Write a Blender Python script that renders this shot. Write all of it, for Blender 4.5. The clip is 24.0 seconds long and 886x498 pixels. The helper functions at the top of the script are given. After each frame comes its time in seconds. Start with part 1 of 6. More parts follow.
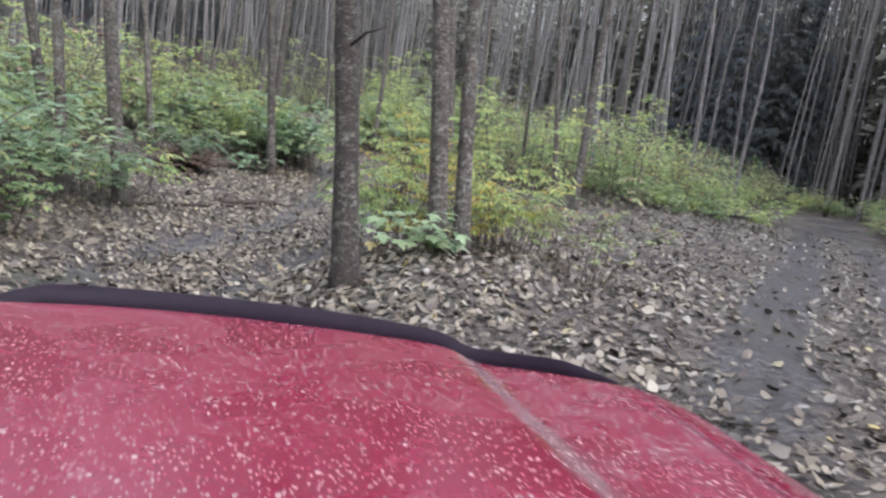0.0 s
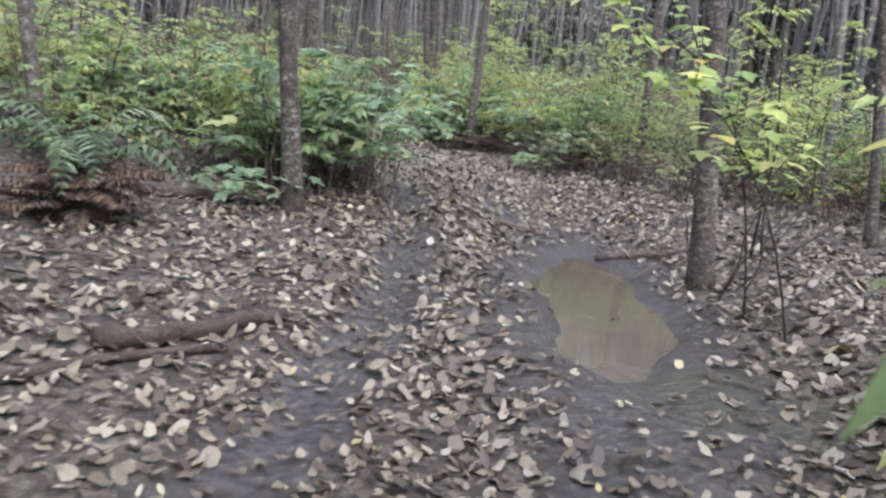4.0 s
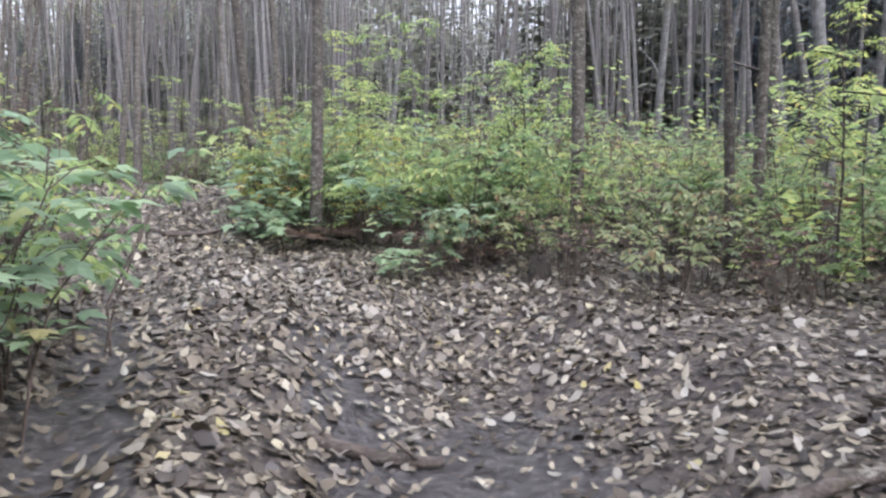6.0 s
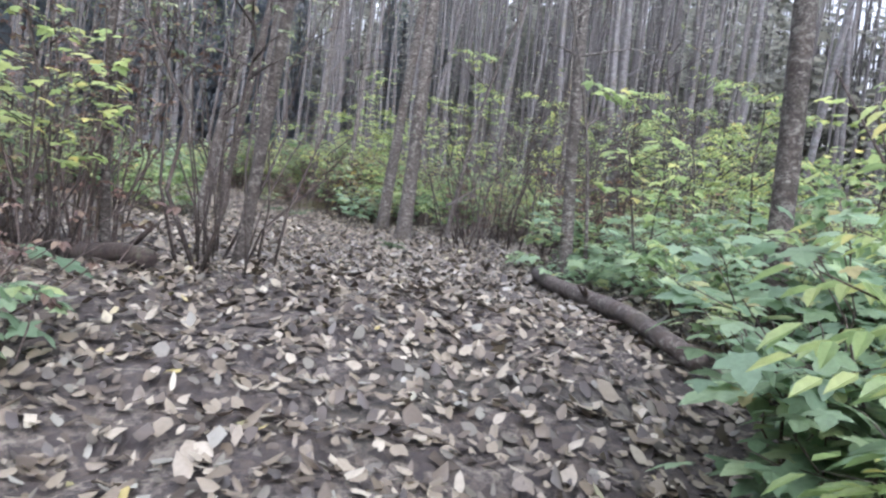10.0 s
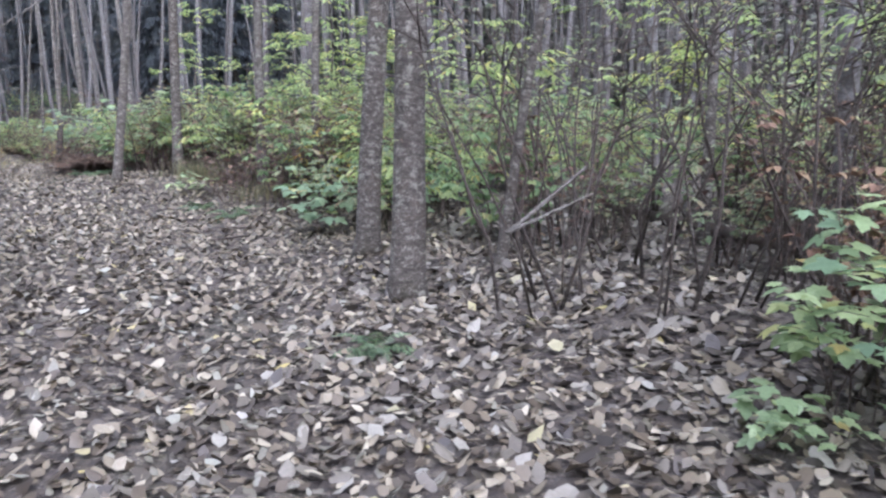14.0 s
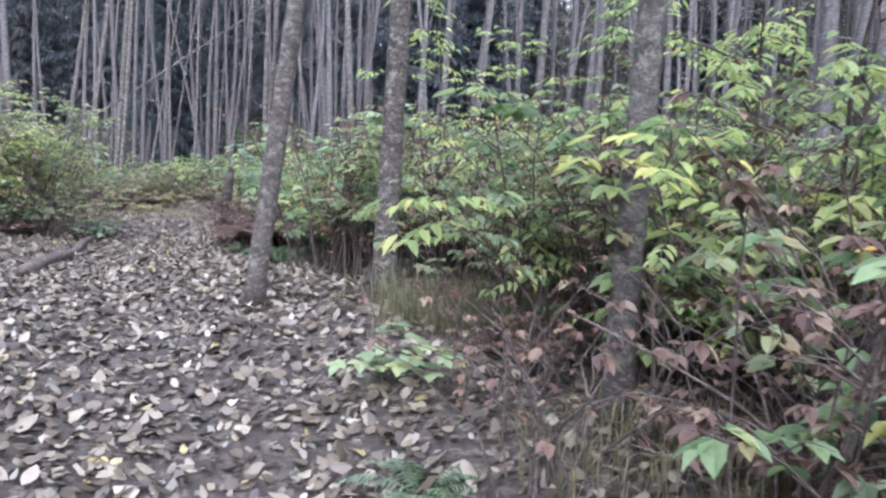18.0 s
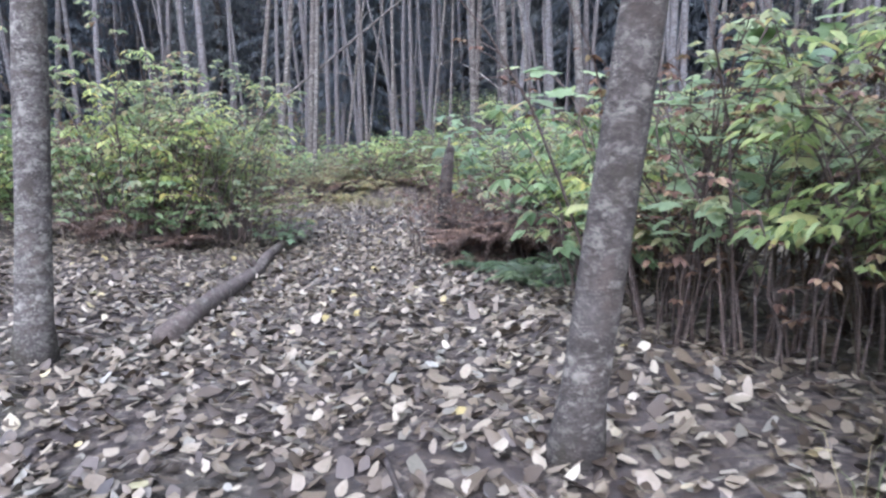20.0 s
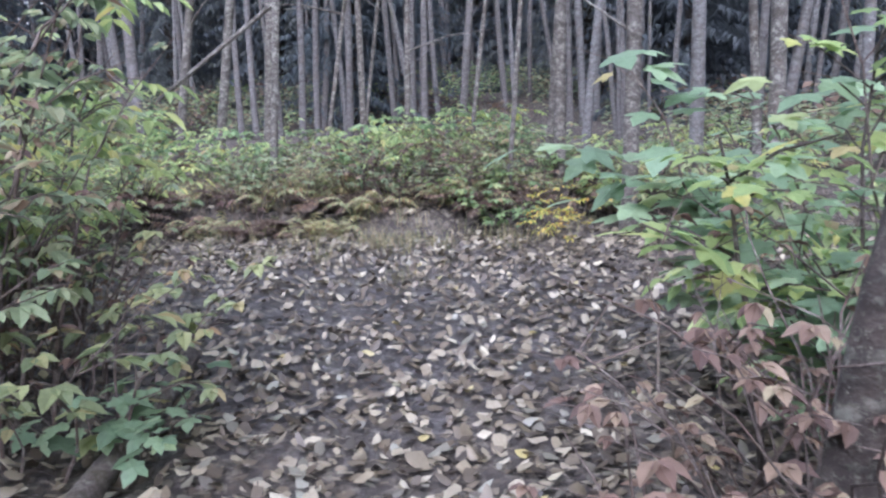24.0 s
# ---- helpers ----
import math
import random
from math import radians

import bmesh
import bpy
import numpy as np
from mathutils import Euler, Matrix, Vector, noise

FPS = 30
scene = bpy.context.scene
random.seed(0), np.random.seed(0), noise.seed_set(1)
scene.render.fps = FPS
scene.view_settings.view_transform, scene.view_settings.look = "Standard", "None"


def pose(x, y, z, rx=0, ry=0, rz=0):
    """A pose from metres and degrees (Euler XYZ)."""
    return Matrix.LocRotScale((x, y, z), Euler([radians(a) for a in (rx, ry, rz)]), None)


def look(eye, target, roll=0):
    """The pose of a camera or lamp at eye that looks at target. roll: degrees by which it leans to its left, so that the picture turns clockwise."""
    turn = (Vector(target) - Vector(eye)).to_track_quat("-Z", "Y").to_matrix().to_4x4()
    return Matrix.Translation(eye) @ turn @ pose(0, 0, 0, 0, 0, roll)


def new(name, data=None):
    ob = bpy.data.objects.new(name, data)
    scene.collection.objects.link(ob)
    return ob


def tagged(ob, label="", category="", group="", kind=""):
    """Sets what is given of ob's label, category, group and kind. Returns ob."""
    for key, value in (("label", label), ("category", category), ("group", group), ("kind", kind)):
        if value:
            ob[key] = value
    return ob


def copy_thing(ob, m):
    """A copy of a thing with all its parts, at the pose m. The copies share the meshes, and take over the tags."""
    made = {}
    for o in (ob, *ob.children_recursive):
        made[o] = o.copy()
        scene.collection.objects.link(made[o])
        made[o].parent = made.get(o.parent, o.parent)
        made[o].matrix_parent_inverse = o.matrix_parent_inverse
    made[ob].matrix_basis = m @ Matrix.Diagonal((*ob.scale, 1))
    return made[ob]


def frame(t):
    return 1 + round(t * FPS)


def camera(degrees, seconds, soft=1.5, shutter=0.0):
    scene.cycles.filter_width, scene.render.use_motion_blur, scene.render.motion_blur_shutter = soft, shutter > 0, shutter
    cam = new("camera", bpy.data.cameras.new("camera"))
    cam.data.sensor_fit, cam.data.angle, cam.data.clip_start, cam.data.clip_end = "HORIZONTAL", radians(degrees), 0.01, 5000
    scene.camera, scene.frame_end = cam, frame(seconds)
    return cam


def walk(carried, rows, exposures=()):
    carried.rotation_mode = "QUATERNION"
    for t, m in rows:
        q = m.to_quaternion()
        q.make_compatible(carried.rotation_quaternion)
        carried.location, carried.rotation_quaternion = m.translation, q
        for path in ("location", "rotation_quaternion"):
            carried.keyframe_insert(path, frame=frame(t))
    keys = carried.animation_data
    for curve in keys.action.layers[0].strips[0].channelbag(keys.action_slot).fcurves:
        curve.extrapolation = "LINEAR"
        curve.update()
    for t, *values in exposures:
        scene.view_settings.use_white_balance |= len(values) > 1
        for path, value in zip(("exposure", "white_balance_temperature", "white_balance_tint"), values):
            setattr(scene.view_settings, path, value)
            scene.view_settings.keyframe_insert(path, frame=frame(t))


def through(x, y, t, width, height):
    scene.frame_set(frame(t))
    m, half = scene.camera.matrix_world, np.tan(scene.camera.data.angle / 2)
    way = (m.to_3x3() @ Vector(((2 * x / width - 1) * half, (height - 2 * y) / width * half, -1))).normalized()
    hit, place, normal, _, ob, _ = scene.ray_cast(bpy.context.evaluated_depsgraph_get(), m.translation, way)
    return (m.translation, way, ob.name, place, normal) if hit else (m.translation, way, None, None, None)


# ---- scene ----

# ---------- the walk ----------
cam = camera(62.0, 24.0, soft=2.4, shutter=0.11)
ROWS = [
    (0.0, 2.084, -27.739, 0.609, 80.87, -8.70, -6.46),
    (0.5, 1.739, -26.630, 0.606, 81.73, -8.24, -0.70),
    (1.0, 1.386, -25.785, 0.681, 84.29, -9.01, 5.07),
    (1.5, 1.289, -24.717, 0.641, 86.19, -8.11, 9.82),
    (3.5, 0.986, -20.358, 0.152, 79.93, -9.65, 3.52),
    (4.0, 1.411, -18.997, 0.155, 80.05, -6.29, -2.72),
    (4.5, 1.794, -17.735, 0.160, 81.31, -2.92, -7.18),
    (5.0, 2.057, -16.495, 0.136, 82.34, -1.01, -10.03),
    (5.5, 2.308, -15.301, 0.197, 84.60, 1.26, -11.11),
    (6.0, 2.486, -14.094, 0.287, 85.91, -0.37, -10.61),
    (6.5, 2.627, -12.772, 0.377, 86.14, -1.61, -9.44),
    (7.0, 2.672, -11.489, 0.488, 88.21, -1.56, -6.73),
    (7.5, 2.531, -10.395, 0.521, 86.46, -4.27, -3.07),
    (8.0, 2.328, -8.825, 0.724, 88.39, -1.94, 1.60),
    (8.5, 2.020, -7.531, 0.804, 88.27, -2.48, 4.54),
    (9.0, 1.837, -6.344, 0.881, 86.79, -2.21, 8.26),
    (9.5, 1.178, -5.014, 0.952, 86.42, -4.12, 10.18),
    (10.0, 0.939, -4.252, 1.138, 85.61, -6.72, 11.51),
    (10.5, 0.832, -3.595, 1.154, 84.73, -6.27, 11.69),
    (12.5, 0.000, 0.000, 1.750, 79.36, -0.99, 8.88),
    (13.0, -0.130, 0.910, 1.701, 79.37, -0.11, 9.86),
    (13.5, -0.316, 1.587, 1.662, 80.03, -0.11, 10.95),
    (14.0, -0.606, 2.416, 1.600, 79.43, 0.15, 12.89),
    (14.5, -1.037, 3.240, 1.553, 79.63, -0.62, 15.33),
    (15.0, -1.589, 4.181, 1.495, 79.88, -0.38, 17.64),
    (15.5, -2.092, 5.111, 1.497, 80.26, -1.07, 20.60),
    (16.0, -2.606, 6.038, 1.505, 80.70, -0.33, 22.60),
    (16.5, -3.181, 6.925, 1.579, 82.78, -1.91, 24.63),
    (17.0, -3.712, 7.750, 1.603, 83.85, -4.69, 26.31),
    (17.5, -4.171, 8.497, 1.603, 84.00, -2.62, 28.14),
    (18.0, -4.696, 9.161, 1.591, 83.03, -2.50, 30.34),
    (18.5, -5.264, 9.776, 1.567, 81.46, -0.64, 33.65),
    (19.0, -5.957, 10.382, 1.540, 81.03, 1.58, 37.87),
    (19.5, -6.611, 10.869, 1.517, 80.26, 2.60, 42.17),
    (21.5, -9.356, 12.276, 1.749, 81.67, -0.09, 47.01),
    (22.0, -9.907, 12.794, 1.707, 82.06, -0.63, 45.96),
    (22.5, -10.542, 13.326, 1.654, 81.61, -3.42, 45.64),
    (23.0, -11.206, 13.984, 1.615, 80.46, -2.65, 44.58),
    (23.5, -11.769, 14.644, 1.538, 80.24, 0.97, 43.57),
    (24.0, -12.354, 15.246, 1.468, 78.99, 1.19, 43.29),
]

walk(cam, [(r[0], pose(*r[1:])) for r in ROWS],
     exposures=[(0.0, 1.72, 5600, 20), (4.0, 1.80, 5600, 21), (7.0, 1.94, 5550, 21), (10.0, 1.96, 5400, 22), (18.0, 2.04, 5200, 25), (22.0, 2.06, 5150, 25), (24.0, 1.94, 5150, 25)])

# ---------- overcast light ----------
world = bpy.data.worlds.new("world")
scene.world = world
world.use_nodes = True
_wn = world.node_tree.nodes
_bg = _wn["Background"]
_sky = _wn.new("ShaderNodeTexSky")
_sky.sky_type = 'NISHITA'
_sky.sun_disc = False
_sky.sun_elevation = radians(38)
_sky.sun_rotation = radians(140)
_sky.air_density = 2.2
_sky.dust_density = 6.0
_sky.ozone_density = 1.0
_hsv = _wn.new("ShaderNodeHueSaturation")
_hsv.inputs["Saturation"].default_value = 0.22
world.node_tree.links.new(_sky.outputs["Color"], _hsv.inputs["Color"])
world.node_tree.links.new(_hsv.outputs["Color"], _bg.inputs["Color"])
_bg.inputs["Strength"].default_value = 0.15

sun_data = bpy.data.lights.new("sun", 'SUN')
sun_data.energy = 0.8
sun_data.angle = radians(30)
sun_data.color = (1.0, 0.97, 0.93)
sun = new("sun", sun_data)
sun.matrix_world = look((0, 0, 60), (18, 22, 0))


# ---------- materials ----------
def mat_base(name, rough=0.8, metal=0.0):
    m = bpy.data.materials.new(name)
    m.use_nodes = True
    nt = m.node_tree
    b = nt.nodes["Principled BSDF"]
    b.inputs["Roughness"].default_value = rough
    b.inputs["Metallic"].default_value = metal
    return m, nt, b


def noise_tex(nt, scale, detail=4.0, rough=0.6, vec=None, dist=0.0):
    n = nt.nodes.new("ShaderNodeTexNoise")
    n.inputs["Scale"].default_value = scale
    n.inputs["Detail"].default_value = detail
    n.inputs["Roughness"].default_value = rough
    n.inputs["Distortion"].default_value = dist
    if vec is not None:
        nt.links.new(vec, n.inputs["Vector"])
    return n.outputs["Fac"]


def ramp(nt, fac, stops):
    r = nt.nodes.new("ShaderNodeValToRGB")
    el = r.color_ramp.elements
    while len(el) > 1:
        el.remove(el[-1])
    el[0].position, el[0].color = stops[0][0], (*stops[0][1], 1)
    for p, c in stops[1:]:
        e = el.new(p)
        e.color = (*c, 1)
    nt.links.new(fac, r.inputs["Fac"])
    return r.outputs["Color"]


def mix(nt, fac, a, b, mode='MIX'):
    m = nt.nodes.new("ShaderNodeMix")
    m.data_type = 'RGBA'
    m.blend_type = mode
    for sock, v in ((m.inputs[0], fac), (m.inputs[6], a), (m.inputs[7], b)):
        if isinstance(v, (int, float)):
            sock.default_value = v
        elif isinstance(v, tuple):
            sock.default_value = (*v, 1)
        else:
            nt.links.new(v, sock)
    return m.outputs[2]


def bump(nt, b, height, strength=0.4, dist=0.01):
    n = nt.nodes.new("ShaderNodeBump")
    n.inputs["Strength"].default_value = strength
    n.inputs["Distance"].default_value = dist
    nt.links.new(height, n.inputs["Height"])
    nt.links.new(n.outputs["Normal"], b.inputs["Normal"])


def coords(nt, kind="Object", scale=(1, 1, 1)):
    c = nt.nodes.new("ShaderNodeTexCoord")
    m = nt.nodes.new("ShaderNodeMapping")
    m.inputs["Scale"].default_value = scale
    nt.links.new(c.outputs[kind], m.inputs["Vector"])
    return m.outputs["Vector"]


def rnd_object(nt):
    return nt.nodes.new("ShaderNodeObjectInfo").outputs["Random"]


def rnd_island(nt):
    return nt.nodes.new("ShaderNodeNewGeometry").outputs["Random Per Island"]


def bark_mat(name, dark, mid, pale, lichen=(0.50, 0.52, 0.46), patch=0.5):
    """Alder bark: grained grey-brown, dark wet bands, round pale lichen crusts and thin moss."""
    m, nt, b = mat_base(name, 0.9)
    v = coords(nt, "Object", (1, 1, 1.5))
    fine = noise_tex(nt, 48, 5, 0.78, v)
    band = noise_tex(nt, 9, 6, 0.75, coords(nt, "Object", (0.8, 0.8, 2.4)), 0.12)
    wide = noise_tex(nt, 4.5, 5, 0.7, coords(nt, "Object", (1, 1, 0.9)), 0.1)
    c = ramp(nt, fine, [(0.30, dark), (0.5, mid), (0.72, pale)])
    wet = ramp(nt, band, [(0.49, (0, 0, 0)), (0.60, (0.85, 0.85, 0.85))])
    c = mix(nt, wet, c, (dark[0] * 0.9, dark[1] * 0.86, dark[2] * 0.82))
    brown = ramp(nt, wide, [(0.52, (0, 0, 0)), (0.64, (0.6, 0.6, 0.6))])
    c = mix(nt, brown, c, (mid[0] * 0.95, mid[1] * 0.80, mid[2] * 0.68))
    # lichen: crusts of three sizes that crowd together in places
    crowd = ramp(nt, noise_tex(nt, 5.5, 4, 0.65, coords(nt, "Object", (1, 1, 1.2))), [(patch - 0.16, (0, 0, 0)), (patch + 0.04, (1, 1, 1))])
    crust = None
    for scale, cut, gate in ((13, 0.40, 0.52), (26, 0.40, 0.46), (50, 0.38, 0.40)):
        vor = nt.nodes.new("ShaderNodeTexVoronoi")
        vor.inputs["Scale"].default_value = scale
        warp = nt.nodes.new("ShaderNodeMix")
        warp.data_type = 'RGBA'
        warp.inputs[0].default_value = 0.07
        nn = nt.nodes.new("ShaderNodeTexNoise")
        nn.inputs["Scale"].default_value = scale * 1.7
        src = coords(nt, "Object", (1, 1, 1.45))
        nt.links.new(src, nn.inputs["Vector"])
        nt.links.new(src, warp.inputs[6])
        nt.links.new(nn.outputs["Color"], warp.inputs[7])
        nt.links.new(warp.outputs[2], vor.inputs["Vector"])
        r = ramp(nt, vor.outputs["Distance"], [(cut * 0.6, (0.8, 0.8, 0.8)), (cut, (0, 0, 0))])
        r = mix(nt, 1.0, r, ramp(nt, vor.outputs["Color"], [(gate, (0, 0, 0)), (gate + 0.06, (1, 1, 1))]), 'MULTIPLY')
        crust = r if crust is None else mix(nt, 1.0, crust, r, 'LIGHTEN')
    # and broad ragged patches
    ragged = ramp(nt, noise_tex(nt, 17, 7, 0.78, coords(nt, "Object", (1, 1, 1.5)), 0.08), [(patch - 0.01, (0, 0, 0)), (patch + 0.05, (0.62, 0.62, 0.62))])
    crust = mix(nt, 1.0, mix(nt, 1.0, crust, crowd, 'MULTIPLY'), ragged, 'LIGHTEN')
    c = mix(nt, crust, c, lichen)
    blot = ramp(nt, noise_tex(nt, 9, 6, 0.75, coords(nt, "Object", (1.0, 1.0, 1.5)), 0.1), [(0.50, (0, 0, 0)), (0.58, (0.75, 0.75, 0.75))])
    c = mix(nt, blot, c, (mid[0] * 0.5, mid[1] * 0.45, mid[2] * 0.40))
    moss = ramp(nt, noise_tex(nt, 3.1, 5, 0.75, coords(nt, "Object", (1, 1, 0.45))), [(0.56, (0, 0, 0)), (0.68, (0.7, 0.7, 0.7))])
    c = mix(nt, moss, c, (dark[0] * 1.5, dark[1] * 1.6, dark[2] * 0.9))
    tone = ramp(nt, rnd_object(nt), [(0.0, (0.80, 0.76, 0.72)), (1.0, (1.12, 1.12, 1.10))])
    c = mix(nt, 1.0, c, tone, 'MULTIPLY')
    nt.links.new(c, b.inputs["Base Color"])
    bump(nt, b, mix(nt, 0.5, fine, mix(nt, 0.5, band, crust)), 0.9, 0.02)
    return m


def leaf_mat(name, stops, rough=0.45, through=0.35):
    m, nt, b = mat_base(name, rough)
    isl = rnd_island(nt)
    c = ramp(nt, isl, stops)
    ob = ramp(nt, rnd_object(nt), [(0.0, (0.82, 0.86, 0.80)), (0.5, (1, 1, 1)), (1.0, (1.15, 1.08, 0.9))])
    c = mix(nt, 1.0, c, ob, 'MULTIPLY')
    v = noise_tex(nt, 60, 3, 0.6, coords(nt))
    c = mix(nt, 0.25, c, ramp(nt, v, [(0.35, (0.35, 0.38, 0.3)), (0.65, (1, 1, 1))]), 'MULTIPLY')
    nt.links.new(c, b.inputs["Base Color"])
    tr = nt.nodes.new("ShaderNodeBsdfTranslucent")
    nt.links.new(c, tr.inputs["Color"])
    mx = nt.nodes.new("ShaderNodeMixShader")
    mx.inputs[0].default_value = through
    nt.links.new(b.outputs["BSDF"], mx.inputs[1])
    nt.links.new(tr.outputs["BSDF"], mx.inputs[2])
    nt.links.new(mx.outputs["Shader"], nt.nodes["Material Output"].inputs["Surface"])
    return m


BARK = bark_mat("alder_bark", (0.023, 0.019, 0.016), (0.068, 0.058, 0.048), (0.14, 0.126, 0.108), (0.29, 0.285, 0.24), 0.54)
BARK_PALE = bark_mat("pale_alder_bark", (0.034, 0.030, 0.026), (0.100, 0.092, 0.081), (0.19, 0.18, 0.16), (0.31, 0.305, 0.26), 0.53)
# alder bark again, paled to grey so that its colour carries distance haze
BARK_HAZE = bark_mat("haze_paled_far_bark", (0.062, 0.060, 0.058), (0.125, 0.122, 0.119), (0.19, 0.187, 0.182), (0.27, 0.27, 0.255), 0.60)
BARK_DARK = bark_mat("dark_bark", (0.016, 0.012, 0.009), (0.042, 0.033, 0.026), (0.085, 0.072, 0.060), (0.25, 0.26, 0.21), 0.56)
TWIG = bark_mat("twig_bark", (0.055, 0.042, 0.035), (0.12, 0.095, 0.08), (0.20, 0.175, 0.155), (0.26, 0.25, 0.22), 0.62)
ROT = bark_mat("rotten_wood", (0.022, 0.016, 0.013), (0.055, 0.038, 0.030), (0.11, 0.08, 0.062), (0.10, 0.11, 0.07), 0.56)
STEM = bark_mat("sapling_stem_bark", (0.028, 0.022, 0.018), (0.068, 0.055, 0.045), (0.13, 0.11, 0.095), (0.20, 0.20, 0.165), 0.60)
LOGWOOD = bark_mat("fallen_log_bark", (0.04, 0.033, 0.028), (0.085, 0.068, 0.056), (0.19, 0.165, 0.145), (0.30, 0.30, 0.25), 0.60)

LEAF_GREEN = leaf_mat("green_leaf", [(0.0, (0.135, 0.21, 0.10)), (0.4, (0.22, 0.32, 0.155)), (0.75, (0.32, 0.43, 0.205)), (0.92, (0.44, 0.49, 0.21)), (1.0, (0.34, 0.25, 0.14))], 0.45, 0.6)
LEAF_BLUE = leaf_mat("bluish_green_leaf", [(0.0, (0.19, 0.275, 0.17)), (0.45, (0.275, 0.385, 0.235)), (0.8, (0.39, 0.50, 0.30)), (0.94, (0.47, 0.52, 0.25)), (1.0, (0.46, 0.38, 0.18))], 0.38, 0.58)
LEAF_LIME = leaf_mat("yellow_green_leaf", [(0.0, (0.24, 0.33, 0.135)), (0.5, (0.37, 0.475, 0.19)), (0.85, (0.51, 0.57, 0.22)), (1.0, (0.60, 0.54, 0.19))], 0.45, 0.62)
LEAF_DULL = leaf_mat("fading_leaf", [(0.0, (0.18, 0.235, 0.14)), (0.4, (0.27, 0.33, 0.19)), (0.72, (0.38, 0.42, 0.235)), (0.9, (0.36, 0.29, 0.18)), (1.0, (0.25, 0.16, 0.11))], 0.48, 0.6)
LEAF_GOLD = leaf_mat("golden_leaf", [(0.0, (0.22, 0.29, 0.08)), (0.4, (0.42, 0.42, 0.10)), (0.8, (0.52, 0.40, 0.09)), (1.0, (0.38, 0.20, 0.07))], 0.42, 0.5)
# canopy leaf with distance haze painted in as a washed-out grey-green
LEAF_HAZE = leaf_mat("haze_grey_canopy_leaf", [(0.0, (0.18, 0.19, 0.17)), (0.5, (0.27, 0.28, 0.245)), (1.0, (0.36, 0.36, 0.30))], 0.8, 0.55)
LEAF_DRY = leaf_mat("withered_leaf", [(0.0, (0.075, 0.042, 0.032)), (0.5, (0.15, 0.092, 0.066)), (0.85, (0.24, 0.17, 0.115)), (1.0, (0.30, 0.25, 0.15))], 0.7, 0.3)
FERN_DEAD = leaf_mat("dead_fern", [(0.0, (0.05, 0.031, 0.023)), (0.5, (0.10, 0.064, 0.046)), (1.0, (0.17, 0.122, 0.088))], 0.8, 0.2)
BRACKEN = leaf_mat("bracken_frond", [(0.0, (0.22, 0.26, 0.13)), (0.4, (0.33, 0.34, 0.18)), (0.75, (0.38, 0.32, 0.18)), (1.0, (0.28, 0.18, 0.11))], 0.7, 0.4)
FERN_GREEN = leaf_mat("sword_fern_frond", [(0.0, (0.045, 0.075, 0.036)), (0.6, (0.085, 0.13, 0.062)), (1.0, (0.14, 0.185, 0.095))], 0.5, 0.25)
# dark needles lightened to blue-grey: the haze over distant conifers is in this colour
NEEDLES_HAZE = leaf_mat("haze_blue_needles", [(0.0, (0.105, 0.122, 0.138)), (0.6, (0.132, 0.150, 0.166)), (1.0, (0.16, 0.178, 0.188))], 1.0, 0.6)
NEEDLES_HAZE.node_tree.nodes["Principled BSDF"].inputs["Specular IOR Level"].default_value = 0.1
GRASS = leaf_mat("grass_blade", [(0.0, (0.13, 0.15, 0.07)), (0.5, (0.23, 0.23, 0.12)), (0.8, (0.30, 0.24, 0.14)), (1.0, (0.38, 0.33, 0.20))], 0.6, 0.4)
LITTER = leaf_mat("fallen_leaf", [(0.0, (0.028, 0.021, 0.015)), (0.22, (0.057, 0.045, 0.033)), (0.42, (0.098, 0.081, 0.061)), (0.62, (0.143, 0.124, 0.096)), (0.80, (0.192, 0.172, 0.138)), (0.95, (0.255, 0.236, 0.198)), (0.985, (0.30, 0.285, 0.245)), (1.0, (0.27, 0.235, 0.09))], 0.5, 0.08)


